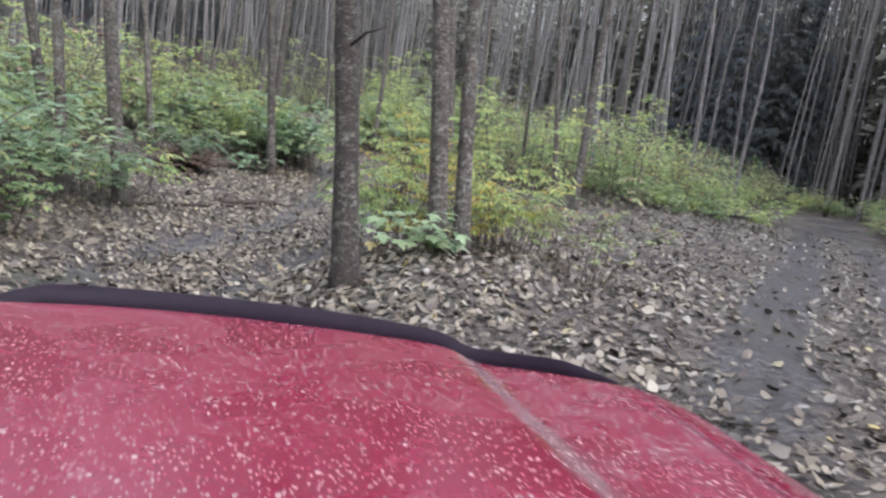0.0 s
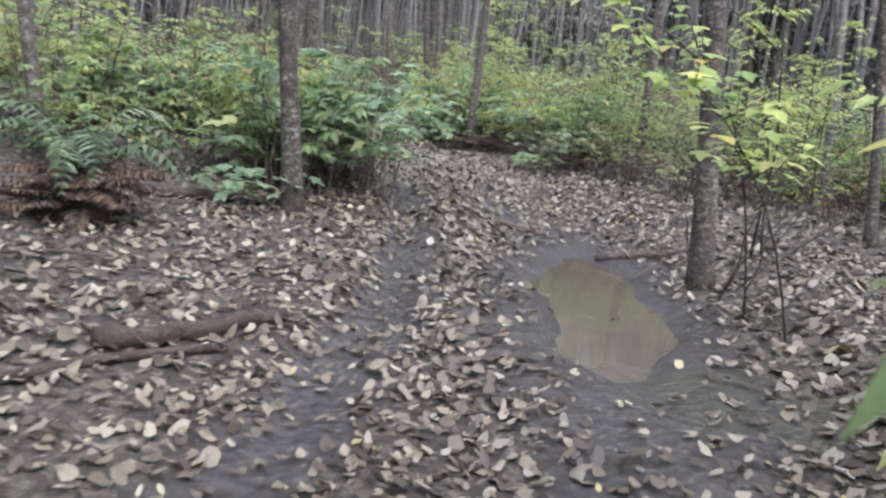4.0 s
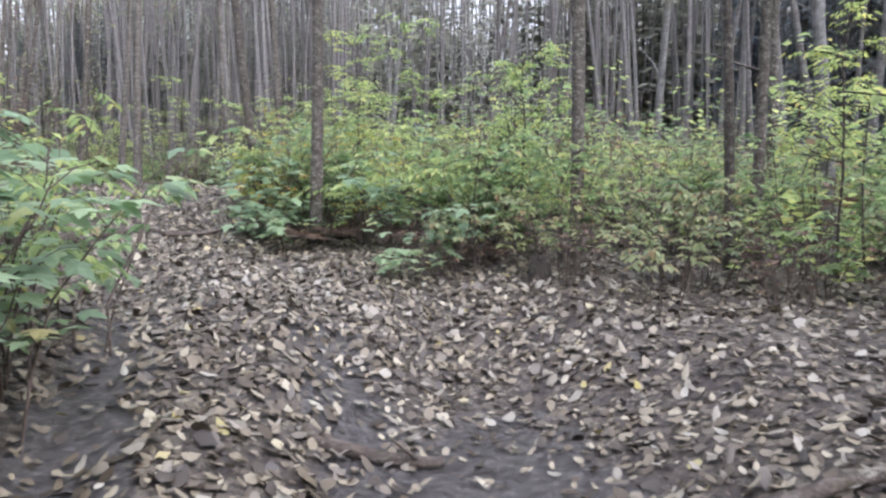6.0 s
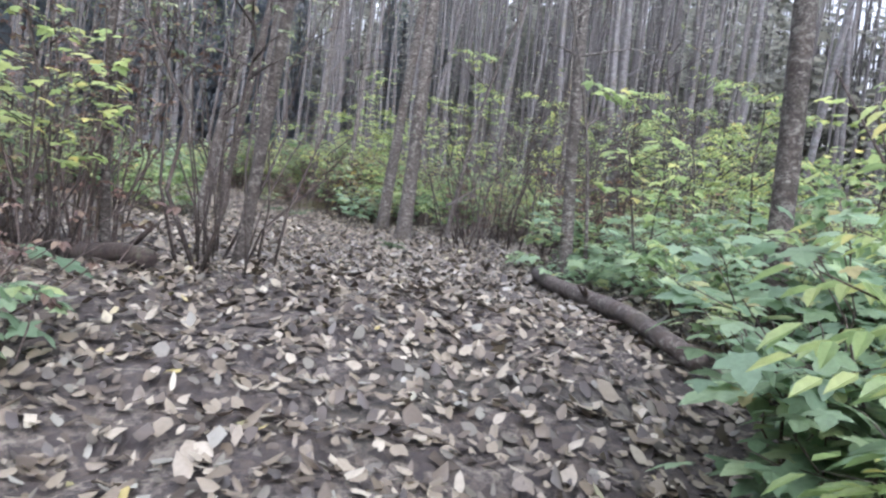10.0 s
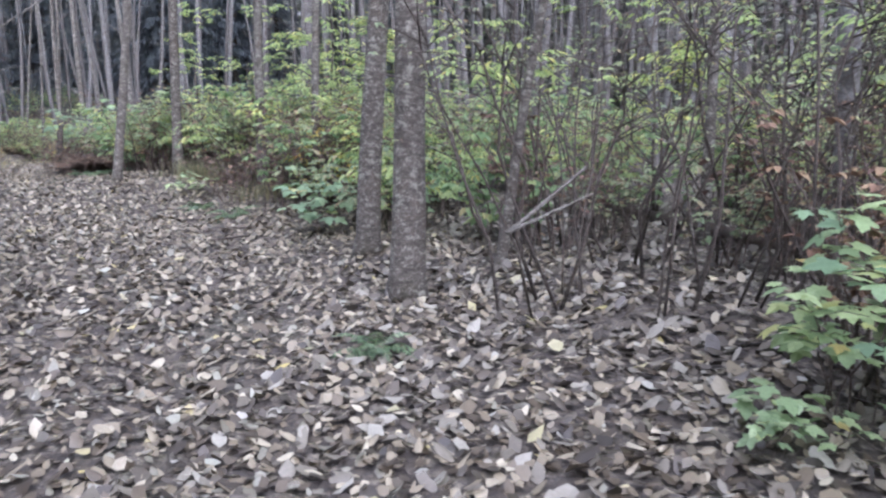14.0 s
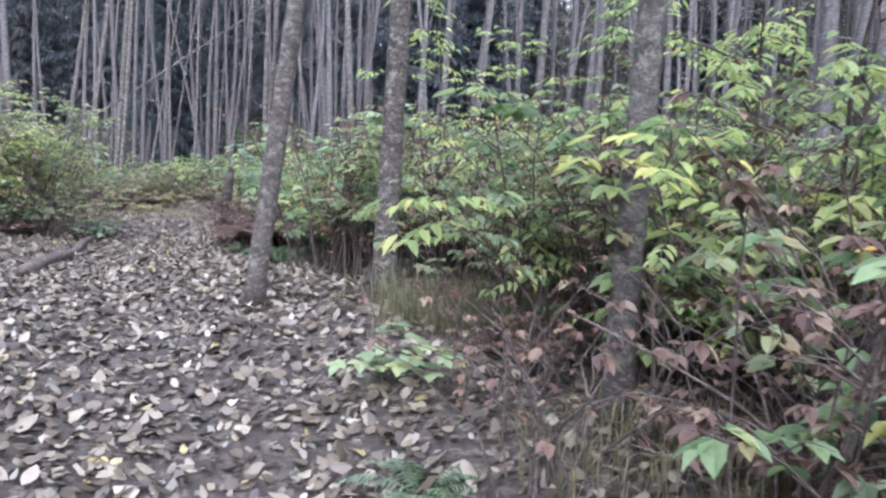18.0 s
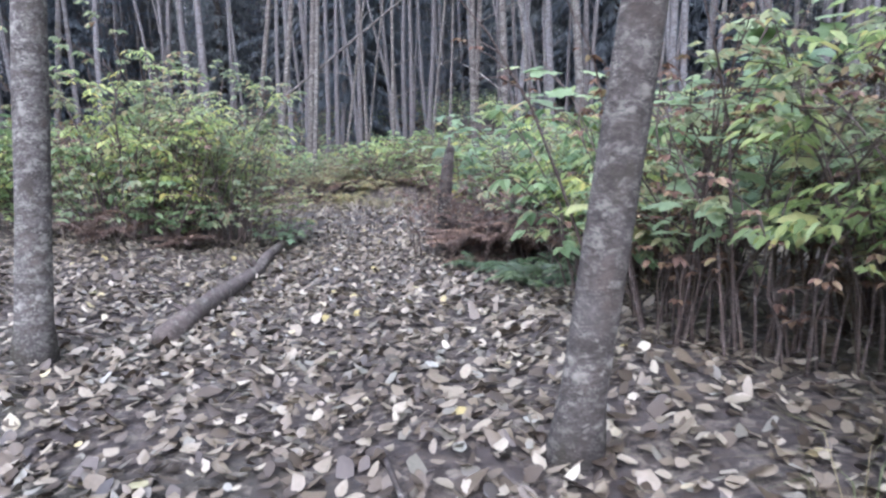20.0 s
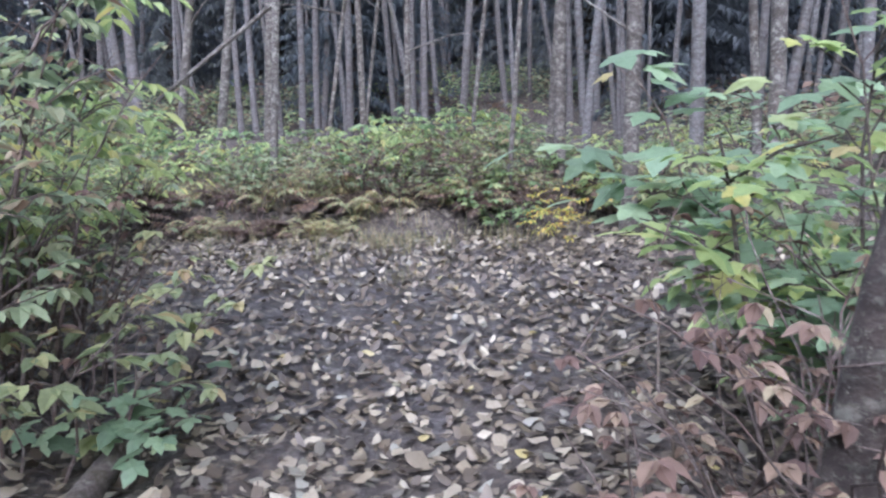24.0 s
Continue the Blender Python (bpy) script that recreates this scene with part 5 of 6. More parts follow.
def undergrowth():
    """Shrubs filling the forest further off."""
    rng = np.random.default_rng(77)
    n = 9000
    p = np.stack([rng.uniform(-44, 32, n), rng.uniform(-30, 52, n)], 1)
    s, k = to_line(LINE, p[:, 0], p[:, 1])
    f, _ = to_line(SIDE, p[:, 0], p[:, 1])
    s, f = np.abs(s), np.abs(f)
    open_floor = (p[:, 0] > 2) & (p[:, 1] > -27) & (p[:, 1] < -9.5) & (f < 8)
    ok = (s > 5.2) & (s < 30) & (f > 4.0) & ~open_floor
    p, s = p[ok], s[ok]
    keep = rng.random(len(p)) < np.where(s < 14, 0.60, 0.34)
    p = p[keep]
    north = (p[:, 1] > 15) | (p[:, 0] < -12.5)
    h = np.where(north, rng.uniform(0.5, 1.25, len(p)), rng.uniform(0.9, 2.5, len(p)))
    spots = np.stack([p[:, 0], p[:, 1], h, 0.35 + 0.32 * h], 1)
    which = rng.random(len(p))
    which = np.where(north, np.minimum(which * 1.0, 0.74), which)
    groups = ((0.0, 0.30, LEAF_GREEN), (0.30, 0.66, LEAF_DULL), (0.66, 0.75, LEAF_DRY), (0.75, 1.0, LEAF_LIME))
    stems = Geo()
    pr = random.Random(3)
    for x, y, hh, w in spots:
        z = float(land(np.array([x]), np.array([y]), False)[0])
        for _ in range(3):
            th, q = pr.uniform(0, 6.283), pr.uniform(0.2, 0.9) * w
            stems.tube([(x, y, z - 0.05), (x + q * 0.4 * math.cos(th), y + q * 0.4 * math.sin(th), z + hh * 0.55), (x + q * math.cos(th), y + q * math.sin(th), z + hh)], [0.012, 0.009, 0.004], 3, False)
    tagged(part("undergrowth_stems", stems.mesh("undergrowth_stems"), TWIG, None), "brown shrub stems deep in the forest", "undergrowth", kind="stuff")
    for lo, hi, m in groups:
        q = spots[(which >= lo) & (which < hi)]
        mass_of_leaves("far_undergrowth", q, 105, 0.145, m, rng, "leafy undergrowth far back among the trunks")
    # pale saplings' leaves higher up between the trunks
    n = 420
    a, r = rng.uniform(0, 2 * np.pi, n), rng.uniform(9, 34, n)
    sp = np.stack([-3 + r * np.cos(a), -1 + 1.15 * r * np.sin(a), rng.uniform(1.6, 3.2, n), rng.uniform(0.4, 0.9, n)], 1)
    s, _ = to_line(LINE, sp[:, 0], sp[:, 1])
    f, _ = to_line(SIDE, sp[:, 0], sp[:, 1])
    sp = sp[(np.abs(s) > 6) & (np.abs(f) > 5) & ~((sp[:, 1] > 15) & (sp[:, 0] < -6))]
    mass_of_leaves("sapling_leaves", sp, 60, 0.13, LEAF_LIME, rng, "yellow-green sapling leaves between the trunks")
    # the crowns of the far forest, their grey leaves standing for haze between the trunks, lower towards the clearing
    # in the north-east
    n = 6500
    a, r = rng.uniform(0, 2 * np.pi, n), rng.uniform(38, 90, n)
    az = np.degrees(a)
    gap = (az > 60) & (az < 68)
    top = np.where(gap, rng.uniform(7, 16, n), rng.uniform(12, 34, n))
    sp = np.stack([-4 + r * np.cos(a), r * np.sin(a) * 1.1, top, rng.uniform(1.3, 2.8, n)], 1)
    s, _ = to_line(LINE, sp[:, 0], sp[:, 1])
    sp = sp[np.abs(s) > 28]
    mass_of_leaves("far_canopy", sp, 70, 0.85, LEAF_HAZE, rng, "crowns of the far forest, leaves greyed for haze", True)
    # twiggy crowns of the trees in the middle distance, haze painted into the same grey leaves
    n = 4200
    p = np.stack([rng.uniform(-40, 34, n), rng.uniform(-34, 52, n)], 1)
    s, _ = to_line(LINE, p[:, 0], p[:, 1])
    az = np.degrees(np.arctan2(p[:, 1], p[:, 0] + 4))
    p = p[(np.abs(s) > 19) & (np.abs(s) < 32) & (p[:, 0] < 13) & ~((az > 60) & (az < 68))]
    sp = np.stack([p[:, 0], p[:, 1], rng.uniform(9, 19, len(p)), rng.uniform(0.8, 1.6, len(p))], 1)
    mass_of_leaves("mid_canopy", sp, 130, 0.24, LEAF_HAZE, rng, "thin crowns of standing alders, leaves greyed for haze", True)


undergrowth()


# ---------- fallen logs and sticks ----------
def log(name, a, b, r, mat, label, seed, sag=0.0, stubs=3, lift=0.0, category="log"):
    rng = random.Random(seed)
    g, spurs = Geo(), []
    pts, rad = [], []
    n = 9
    for i in range(n):
        s = i / (n - 1)
        x, y = a[0] + (b[0] - a[0]) * s + rng.gauss(0, r * 0.22), a[1] + (b[1] - a[1]) * s + rng.gauss(0, r * 0.22)
        z = (a[2] + (b[2] - a[2]) * s) if len(a) > 2 else gz(x, y) + r * 0.75 + lift
        pts.append((x, y, z))
        rad.append(r * (1 - 0.35 * s) * rng.uniform(0.92, 1.08))
    c = Vector(pts[0])
    pts = [Vector(p) - c for p in pts]
    g.tube(pts, rad, 10, True, 0.06, rng)
    for _ in range(stubs):
        i = rng.randrange(1, n - 1)
        th = rng.uniform(0, 6.283)
        d = Vector((math.cos(th), math.sin(th), rng.uniform(0.3, 1.0)))
        ln = rng.uniform(1.5, 4.0) * r
        w = Geo()
        w.tube([pts[i], pts[i] + d * ln], [r * 0.3, r * 0.12], 6)
        spurs.append(w.mesh("branch_stub"))
    ob = part(name, g.mesh(name), mat, None)
    ob.location = c
    for me in spurs:
        part("branch_stub", me, mat, ob)
    return tagged(ob, label, category)


log("fallen_log", (2.45, -10.45), (3.15, -10.6), 0.045, LOGWOOD, "short dark fallen log lying in trackside mud", 1)
log("fallen_log", (3.5, -11.45), (6.4, -11.75), 0.042, LOGWOOD, "long thin fallen log behind a lichened alder", 2)
log("fallen_log", (0.05, -15.6), (0.82, -14.85), 0.06, ROT, "short reddish broken log on leaf litter", 3)
log("fallen_log", (-1.9, -12.7), (0.3, -12.0), 0.07, ROT, "mossy reddish log lying beside a sword fern", 4)
log("fallen_log", (0.1, -4.95), (0.64, -4.32), 0.035, LOGWOOD, "thin pole lying across the leafy track", 5, stubs=1, lift=0.04)
log("fallen_log", (0.8, -4.66), (1.72, -3.91), 0.03, LOGWOOD, "thin pole lying across the leafy track", 25, stubs=1, lift=0.04)
log("fallen_log", (0.45, 3.9), (1.55, -0.3), 0.085, LOGWOOD, "barkless fallen trunk among leafy plants", 6, lift=0.05)
log("fallen_log", (-5.2, 2.2), (-2.0, 0.3), 0.11, ROT, "thick rotting log behind twiggy shrubs", 7)
log("fallen_log", (-11.3, 12.95), (-16.05, 17.08), 0.078, LOGWOOD, "barkless curved log bordering the track", 8)
log("fallen_log", (-0.75, 12.1), (1.2, 8.9), 0.09, ROT, "rotting log on the brown grove floor", 9)
log("fallen_log", (1.3, 12.2), (5.2, 10.0), 0.09, ROT, "old fallen log deep in the thicket", 10)
log("fallen_log", (13.2, -6.3), (15.2, -4.9), 0.12, BARK_DARK, "dark log lying by the side track", 11)
log("fallen_log", (-1.1, -17.0), (0.55, -15.35), 0.035, ROT, "thin fallen pole among leaves", 12)
log("leaning_dead_trunk", (-21.3, 19.6, 1.6), (-17.2, 23.2, 5.6), 0.028, BARK_PALE, "broken dead trunk leaning across standing alders", 13)
log("leaning_branch", (4.15, -13.1, -1.02), (6.1, -11.6, -0.35), 0.03, BARK_DARK, "dark bare branch leaning beside the track", 14, category="branch")
log("pale_branch", (-1.15, 6.35, 0.95), (-0.75, 6.8, 1.28), 0.015, BARK_PALE, "broken pale branch caught among twigs", 15, stubs=0, category="branch")
log("pale_branch", (-1.15, 6.35, 0.95), (-0.7, 6.47, 1.16), 0.012, BARK_PALE, "broken pale branch caught among twigs", 16, stubs=0, category="branch")
log("fallen_branch", (-3.9, 4.2), (-4.6, 5.1), 0.03, LOGWOOD, "fallen bare branch on leaf litter", 17, category="branch")
log("fallen_branch", (0.6, 5.1), (2.4, 5.6), 0.02, LOGWOOD, "thin fallen branch on leaf litter", 18, category="branch")


def sticks():
    rng = random.Random(4)
    protos = []
    for i in range(5):
        g = Geo()
        ln = rng.uniform(0.35, 0.9)
        p = [Vector((0, 0, 0.012)), Vector((ln * 0.5, rng.uniform(-0.06, 0.06), 0.03)), Vector((ln, rng.uniform(-0.1, 0.1), 0.014))]
        g.tube(p, [0.011, 0.009, 0.005], 6, True, 0.08, rng)
        q = p[1]
        g.tube([q, q + Vector((ln * 0.22, 0.12, 0.03))], [0.006, 0.003], 5)
        protos.append(g.mesh("twig"))
    for k in range(110):
        i = rng.randrange(20, len(LINE) - 20)
        off = rng.choice((-1, 1)) * rng.uniform(0.8, 4.0)
        t = LINE[i + 1] - LINE[i]
        t = t / np.linalg.norm(t[:2])
        x, y = LINE[i][0] - t[1] * off, LINE[i][1] + t[0] * off
        ob = part("fallen_twig", protos[k % 5], LOGWOOD, None)
        ob.matrix_basis = pose(x, y, gz(x, y) + 0.01, 0, 0, rng.uniform(0, 360))
        tagged(ob, "thin forked twig lying on fallen leaves", "twig", "twigs on the forest floor")


sticks()


# ---------- ferns, grass and the stumps ----------
def frond_mesh(rng, ln=0.8, rise=0.9):
    """One arching frond with its leaflets, growing along x."""
    g = Geo()
    up = rise * rng.uniform(0.85, 1.1)
    bow = rng.uniform(-0.12, 0.12)
    pts = []
    for i in range(17):
        s = i / 16
        pts.append(Vector((ln * s * 0.85, ln * bow * s * s, ln * (up * s - 0.85 * s * s * up))))
    g.tube(pts[::4], [0.006, 0.005, 0.004, 0.003, 0.0015], 4, False)
    for i in range(1, 17):
        w = ln * 0.16 * math.sin(math.pi * (0.12 + 0.86 * i / 16.5)) + 0.012
        d = (pts[i] - pts[i - 1]).normalized()
        side = Vector((-d.y, d.x, 0)).normalized()
        for sg in (-1, 1):
            g.leaf(pts[i], side * sg + d * rng.uniform(0.2, 0.5) + Vector((0, 0, rng.uniform(-0.4, 0.0))), Vector((0, 0, 1)), w * rng.uniform(0.8, 1.1), ln * 0.042, 0.1, 0.3)
    return g.mesh("frond", False)


_rf = random.Random(91)
FERNS = ([frond_mesh(_rf) for _ in range(4)], 14)
DROOP = ([frond_mesh(_rf, 0.6, 0.2) for _ in range(4)], 15)
BRACK = ([frond_mesh(_rf, 0.75, 1.5) for _ in range(4)], 8)


def fronds(ob, kind, mat, lift=0.0, label=""):
    meshes, count = kind
    for k in range(count):
        me = meshes[k % 4]
        me = me if not me.materials or me.materials[0] == mat else me.copy()
        if me.materials and me.materials[0] != mat:
            me.materials.clear()
        f = part("frond", me, mat, ob, label)
        f.location = (0, 0, lift)
        f.rotation_euler = (_rf.uniform(-0.2, 0.2), _rf.uniform(-0.25, 0.25), k * 6.283 / count + _rf.uniform(-0.25, 0.25))
        sc = _rf.uniform(0.75, 1.1)
        f.scale = (sc, sc, sc)


def fern(name, x, y, kind, mat, sc, label, lift=0.0):
    ob = new(name)
    ob.matrix_basis = pose(x, y, gz(x, y) + lift, 0, 0, _rf.uniform(0, 360))
    ob.scale = (sc, sc, sc)
    fronds(ob, kind, mat)
    return tagged(ob, label, "fern", "ferns")


f0 = fern("sword_fern", -1.0, -13.3, BRACK, FERN_GREEN, 1.2, "green sword fern growing on a mossy stump", 0.30)
fronds(f0, BRACK, FERN_GREEN, 0.05)
fronds(f0, DROOP, FERN_DEAD, -0.05, "drooping red-brown dead frond")
fronds(f0, DROOP, FERN_DEAD, -0.14, "drooping red-brown dead frond")
fronds(f0, DROOP, FERN_DEAD, 0.04, "drooping red-brown dead frond")
for i, (x, y, s) in enumerate(((-11.75, 16.15, 0.5), (-11.3, 16.1, 0.5), (-11.1, 16.5, 0.55), (-10.6, 16.2, 0.55), (-5.3, 10.9, 0.5), (-1.9, 6.3, 0.4), (-6.1, 11.5, 0.45), (-10.9, 15.9, 0.6))):
    fern("sword_fern", x, y, FERNS, FERN_GREEN, s, "green sword fern beside the track")
for i, (x, y, s) in enumerate(((-11.75, 16.5, 0.8), (-12.35, 16.7, 0.7), (-12.0, 16.95, 0.9), (-11.5, 16.6, 0.8), (-12.3, 17.0, 0.9), (-15.6, 14.4, 0.8), (-14.8, 13.9, 0.8), (-14.9, 14.9, 0.8), (-16.6, 15.9, 0.8), (-9.3, 15.2, 0.8), (-7.3, 13.9, 0.8), (-6.4, 13.0, 0.8), (3.6, -5.9, 0.7), (4.4, -6.3, 0.7), (3.1, -4.4, 0.8))):
    fern("dead_fern", x, y, DROOP if i % 3 else BRACK, FERN_DEAD, s, "dead red-brown fern clump under shrubs", 0.12)
for i in range(26):
    al, d = _rf.uniform(-3.5, 3.0), _rf.uniform(0.55, 2.2)
    x, y = -18.2 + 0.69 * al - 0.72 * d, 20.2 + 0.72 * al + 0.69 * d
    fern("bracken_fern", x, y, BRACK, BRACKEN, _rf.uniform(0.6, 0.95), "pale yellowing bracken on the bank top")
for i in range(12):
    al, d = _rf.uniform(0.5, 3.2), _rf.uniform(0.5, 1.4)
    x, y = -18.2 + 0.69 * al - 0.72 * d, 20.2 + 0.72 * al + 0.69 * d
    fern("bracken_fern", x, y, BRACK, FERN_DEAD, _rf.uniform(0.5, 0.8), "dry brown bracken on the bank")


for i in range(30):
    al, d = _rf.uniform(-4.0, 2.6), _rf.uniform(0.12, 0.6)
    x, y = -18.2 + 0.69 * al - 0.72 * d, 20.2 + 0.72 * al + 0.69 * d
    if i % 2:
        fern("bracken_fern", x, y, BRACK, BRACKEN, _rf.uniform(0.45, 0.8), "pale yellowing bracken on the bank top")
    else:
        fern("dead_fern", x, y, DROOP, FERN_DEAD, _rf.uniform(0.6, 0.9), "dead red-brown fern hanging over the bank", 0.1)
for i in range(54):
    al, d = -5.4 + 10.8 * i / 53 + _rf.uniform(-0.15, 0.15), _rf.uniform(0.3, 0.9)
    x, y = -18.2 + 0.69 * al - 0.72 * d, 20.2 + 0.72 * al + 0.69 * d
    if i % 3 == 0:
        shrub("dry", x, y, _rf.uniform(0.45, 0.7), _rf)
    elif i % 3 == 1:
        fern("dead_fern", x, y, DROOP, FERN_DEAD, _rf.uniform(0.7, 1.0), "dead red-brown fern hanging over the bank", 0.08)
    else:
        shrub("dull", x, y, _rf.uniform(0.45, 0.75), _rf)


def grass(name, x, y, rx, ry, n, h, seed, label):
    """Thin bent blades in tufts, one mesh."""
    rng = random.Random(seed)
    g = Geo()
    for k in range(n // 14):
        cx, cy = x + rng.gauss(0, rx), y + rng.gauss(0, ry)
        cz = gz(cx, cy) - 0.01
        for _ in range(14):
            p = Vector((cx + rng.gauss(0, 0.05), cy + rng.gauss(0, 0.05), cz))
            th, ln = rng.uniform(0, 6.283), h * rng.uniform(0.4, 1.15)
            out = Vector((math.cos(th), math.sin(th), 0))
            side = Vector((-out.y, out.x, 0)) * rng.uniform(0.0012, 0.0028)
            bend = rng.uniform(0.2, 1.3)
            m = p + out * (ln * 0.25 * bend) + Vector((0, 0, ln * 0.6))
            t = p + out * (ln * 0.85 * bend) + Vector((0, 0, ln * (1.0 - 0.35 * bend)))
            q = len(g.v)
            g.v += [p - side, p + side, m + side, m - side, t]
            g.f += [(q, q + 1, q + 2, q + 3), (q + 3, q + 2, q + 4)]
    tagged(part(name, g.mesh(name, False), GRASS, None), label, "grass", kind="stuff")


for x, y, sc in ((2.45, -5.2, 0.65), (2.85, -5.1, 0.7), (-4.7, 11.9, 0.8), (-4.3, 11.6, 0.8), (-5.1, 12.2, 0.8), (-3.9, 11.4, 0.7)):
    fern("dead_fern", x, y, DROOP, FERN_DEAD, sc, "dead red-brown fern clump under shrubs", 0.2)
for x, y, z in ((-11.95, 16.6, 0.6), (-12.15, 16.8, 0.6), (-11.85, 16.85, 0.6)):
    fern("dead_fern", x, y, DROOP, FERN_DEAD, 0.62, "dead red-brown fern hanging from a rotten stump", z - 0.22)
for x, y, z, sc in ((-12.2, 16.5, 0.25, 0.9), (-11.8, 16.4, 0.3, 0.85), (-12.4, 16.9, 0.3, 0.9), (-11.6, 16.75, 0.25, 0.9), (-12.05, 16.45, 0.1, 0.8), (-11.4, 16.95, 0.3, 0.9), (-12.5, 17.15, 0.45, 0.8), (-11.1, 16.9, 0.2, 0.8)):
    fern("dead_fern", x, y, DROOP, FERN_DEAD, sc, "dead red-brown fern hanging from a rotten stump", z)
for x, y, h in ((-12.95, 16.85, 1.0), (-12.55, 16.85, 1.1), (-12.75, 16.95, 1.2), (-12.4, 16.6, 0.8), (-12.3, 17.1, 1.1), (-11.7, 17.0, 1.2), (-12.0, 17.2, 1.0), (-11.3, 16.7, 0.9)):
    shrub("dry", x, y, h, _rf)
grass("bank_grass", -18.9, 20.8, 1.2, 0.9, 4200, 0.26, 3, "tufts of yellowing grass on the bank edge")
grass("track_grass", -6.8, 13.35, 0.45, 0.25, 1700, 0.44, 4, "tall thin yellow-green grass below the shrubs")
grass("track_grass", -5.1, 12.1, 0.35, 0.25, 1200, 0.32, 5, "thin dry grass below the shrubs")


def stump(x, y, r, h, mat, label, seed, lean=(0, 0)):
    rng = random.Random(seed)
    g = Geo()
    pts = [(lean[0] * h * s, lean[1] * h * s, h * s - 0.1) for s in (0, 0.12, 0.35, 0.6, 0.85, 1.0)]
    g.tube(pts, [r * 1.4, r * 1.12, r, r * 0.95, r * 0.85, r * 0.6], 14, True, 0.14, rng)
    for k in range(9):
        a = rng.uniform(0, 6.283)
        p = Vector(pts[-1]) + Vector((math.cos(a) * r * 0.6, math.sin(a) * r * 0.6, -0.05))
        g.tube([p, p + Vector((rng.uniform(-0.03, 0.03), rng.uniform(-0.03, 0.03), rng.uniform(0.02, 0.10)))], [r * 0.16, r * 0.04], 5)
    ob = part("tree_stump", g.mesh("tree_stump"), mat, None)
    ob.location = (x, y, gz(x, y))
    return tagged(ob, label, "stump")


def rotten_stump(x, y, r, h):
    """A crumbling stump: ragged sides, splintered rim and a sunken heart."""
    rng = random.Random(17)
    g = Geo()
    sides, rows = 44, 10
    ph = [rng.uniform(0, 6.28) for _ in range(6)]
    for j in range(rows):
        s = j / (rows - 1)
        for k in range(sides):
            a = 2 * math.pi * k / sides
            rag = 0.16 * math.sin(3 * a + ph[0] + s) + 0.11 * math.sin(7 * a + ph[1] - 2 * s) + 0.07 * math.sin(13 * a + ph[2] + 5 * s) + rng.uniform(-0.06, 0.06)
            rr = r * (1.35 - 0.55 * s ** 0.7) * (1 + rag)
            top = h * (0.80 + 0.10 * math.sin(2 * a + ph[3]) + 0.05 * math.sin(9 * a + ph[4]) + rng.uniform(-0.05, 0.05))
            g.v.append(Vector((rr * math.cos(a), rr * math.sin(a), -0.1 + s * (top + 0.1))))
    for j in range(rows - 1):
        for k in range(sides):
            k2 = (k + 1) % sides
            g.f.append((j * sides + k, j * sides + k2, (j + 1) * sides + k2, (j + 1) * sides + k))
    q = len(g.v)
    for k in range(sides):
        p = g.v[(rows - 1) * sides + k]
        g.v.append(Vector((p.x * 0.55, p.y * 0.55, p.z * 0.62)))
    g.v.append(Vector((0, 0, h * 0.35)))
    for k in range(sides):
        k2 = (k + 1) % sides
        g.f.append(((rows - 1) * sides + k, (rows - 1) * sides + k2, q + k2, q + k))
        g.f.append((q + k, q + k2, q + sides))
    ob = new("tree_stump")
    ob.location = (x, y, gz(x, y))
    part("stump_body", g.mesh("stump_body"), ROT, ob)
    for _ in range(16):
        a, w = rng.uniform(0, 6.283), Geo()
        b = Vector((math.cos(a), math.sin(a), 0)) * r * rng.uniform(0.95, 1.25)
        w.tube([b + Vector((0, 0, h * rng.uniform(0.45, 0.8))), b * 1.25 + Vector((0, 0, h * 0.3)), b * rng.uniform(1.4, 1.9) + Vector((0, 0, -0.05))], [0.012, 0.016, 0.010], 5)
        part("root", w.mesh("root"), ROT, ob)
    return tagged(ob, "crumbling red-brown rotten stump under dead fern", "stump")


stump(-12.74, 16.66, 0.072, 1.25, BARK_DARK, "dark broken mossy trunk standing among leafy shrubs", 1, (0.085, 0.083))
rotten_stump(-12.0, 16.72, 0.26, 0.55)
stump(-1.0, -13.3, 0.20, 0.34, ROT, "rotten stump below a sword fern", 3)
stump(4.7, -7.35, 0.12, 0.35, BARK_DARK, "small dark stump at the edge of the shrubs", 4)
stump(-3.1, -14.9, 0.16, 0.4, ROT, "small rotten stump beside lichened alders", 5)


# ---------- the puddle ----------
def puddle():
    g = Geo()
    cx, cy, w, ln, turn = POOL
    z, n = -1.145, 48
    for k in range(n):
        a = 2 * math.pi * k / n
        u, v = 1.16 * w * math.cos(a), 1.10 * ln * math.sin(a)
        u -= 0.06 * math.sin(v * 3.1 + 0.5) + 0.03 * math.sin(v * 7.3)
        g.v.append(Vector((cx + u * math.cos(turn) + v * math.sin(turn), cy - u * math.sin(turn) + v * math.cos(turn), z)))
    g.v.append(Vector((cx, cy, z)))
    g.f = [(n, k, (k + 1) % n) for k in range(n)]
    tagged(part("puddle", g.mesh("puddle"), WATER, None), "muddy brown puddle in the wheel track", "puddle", kind="structure")


puddle()


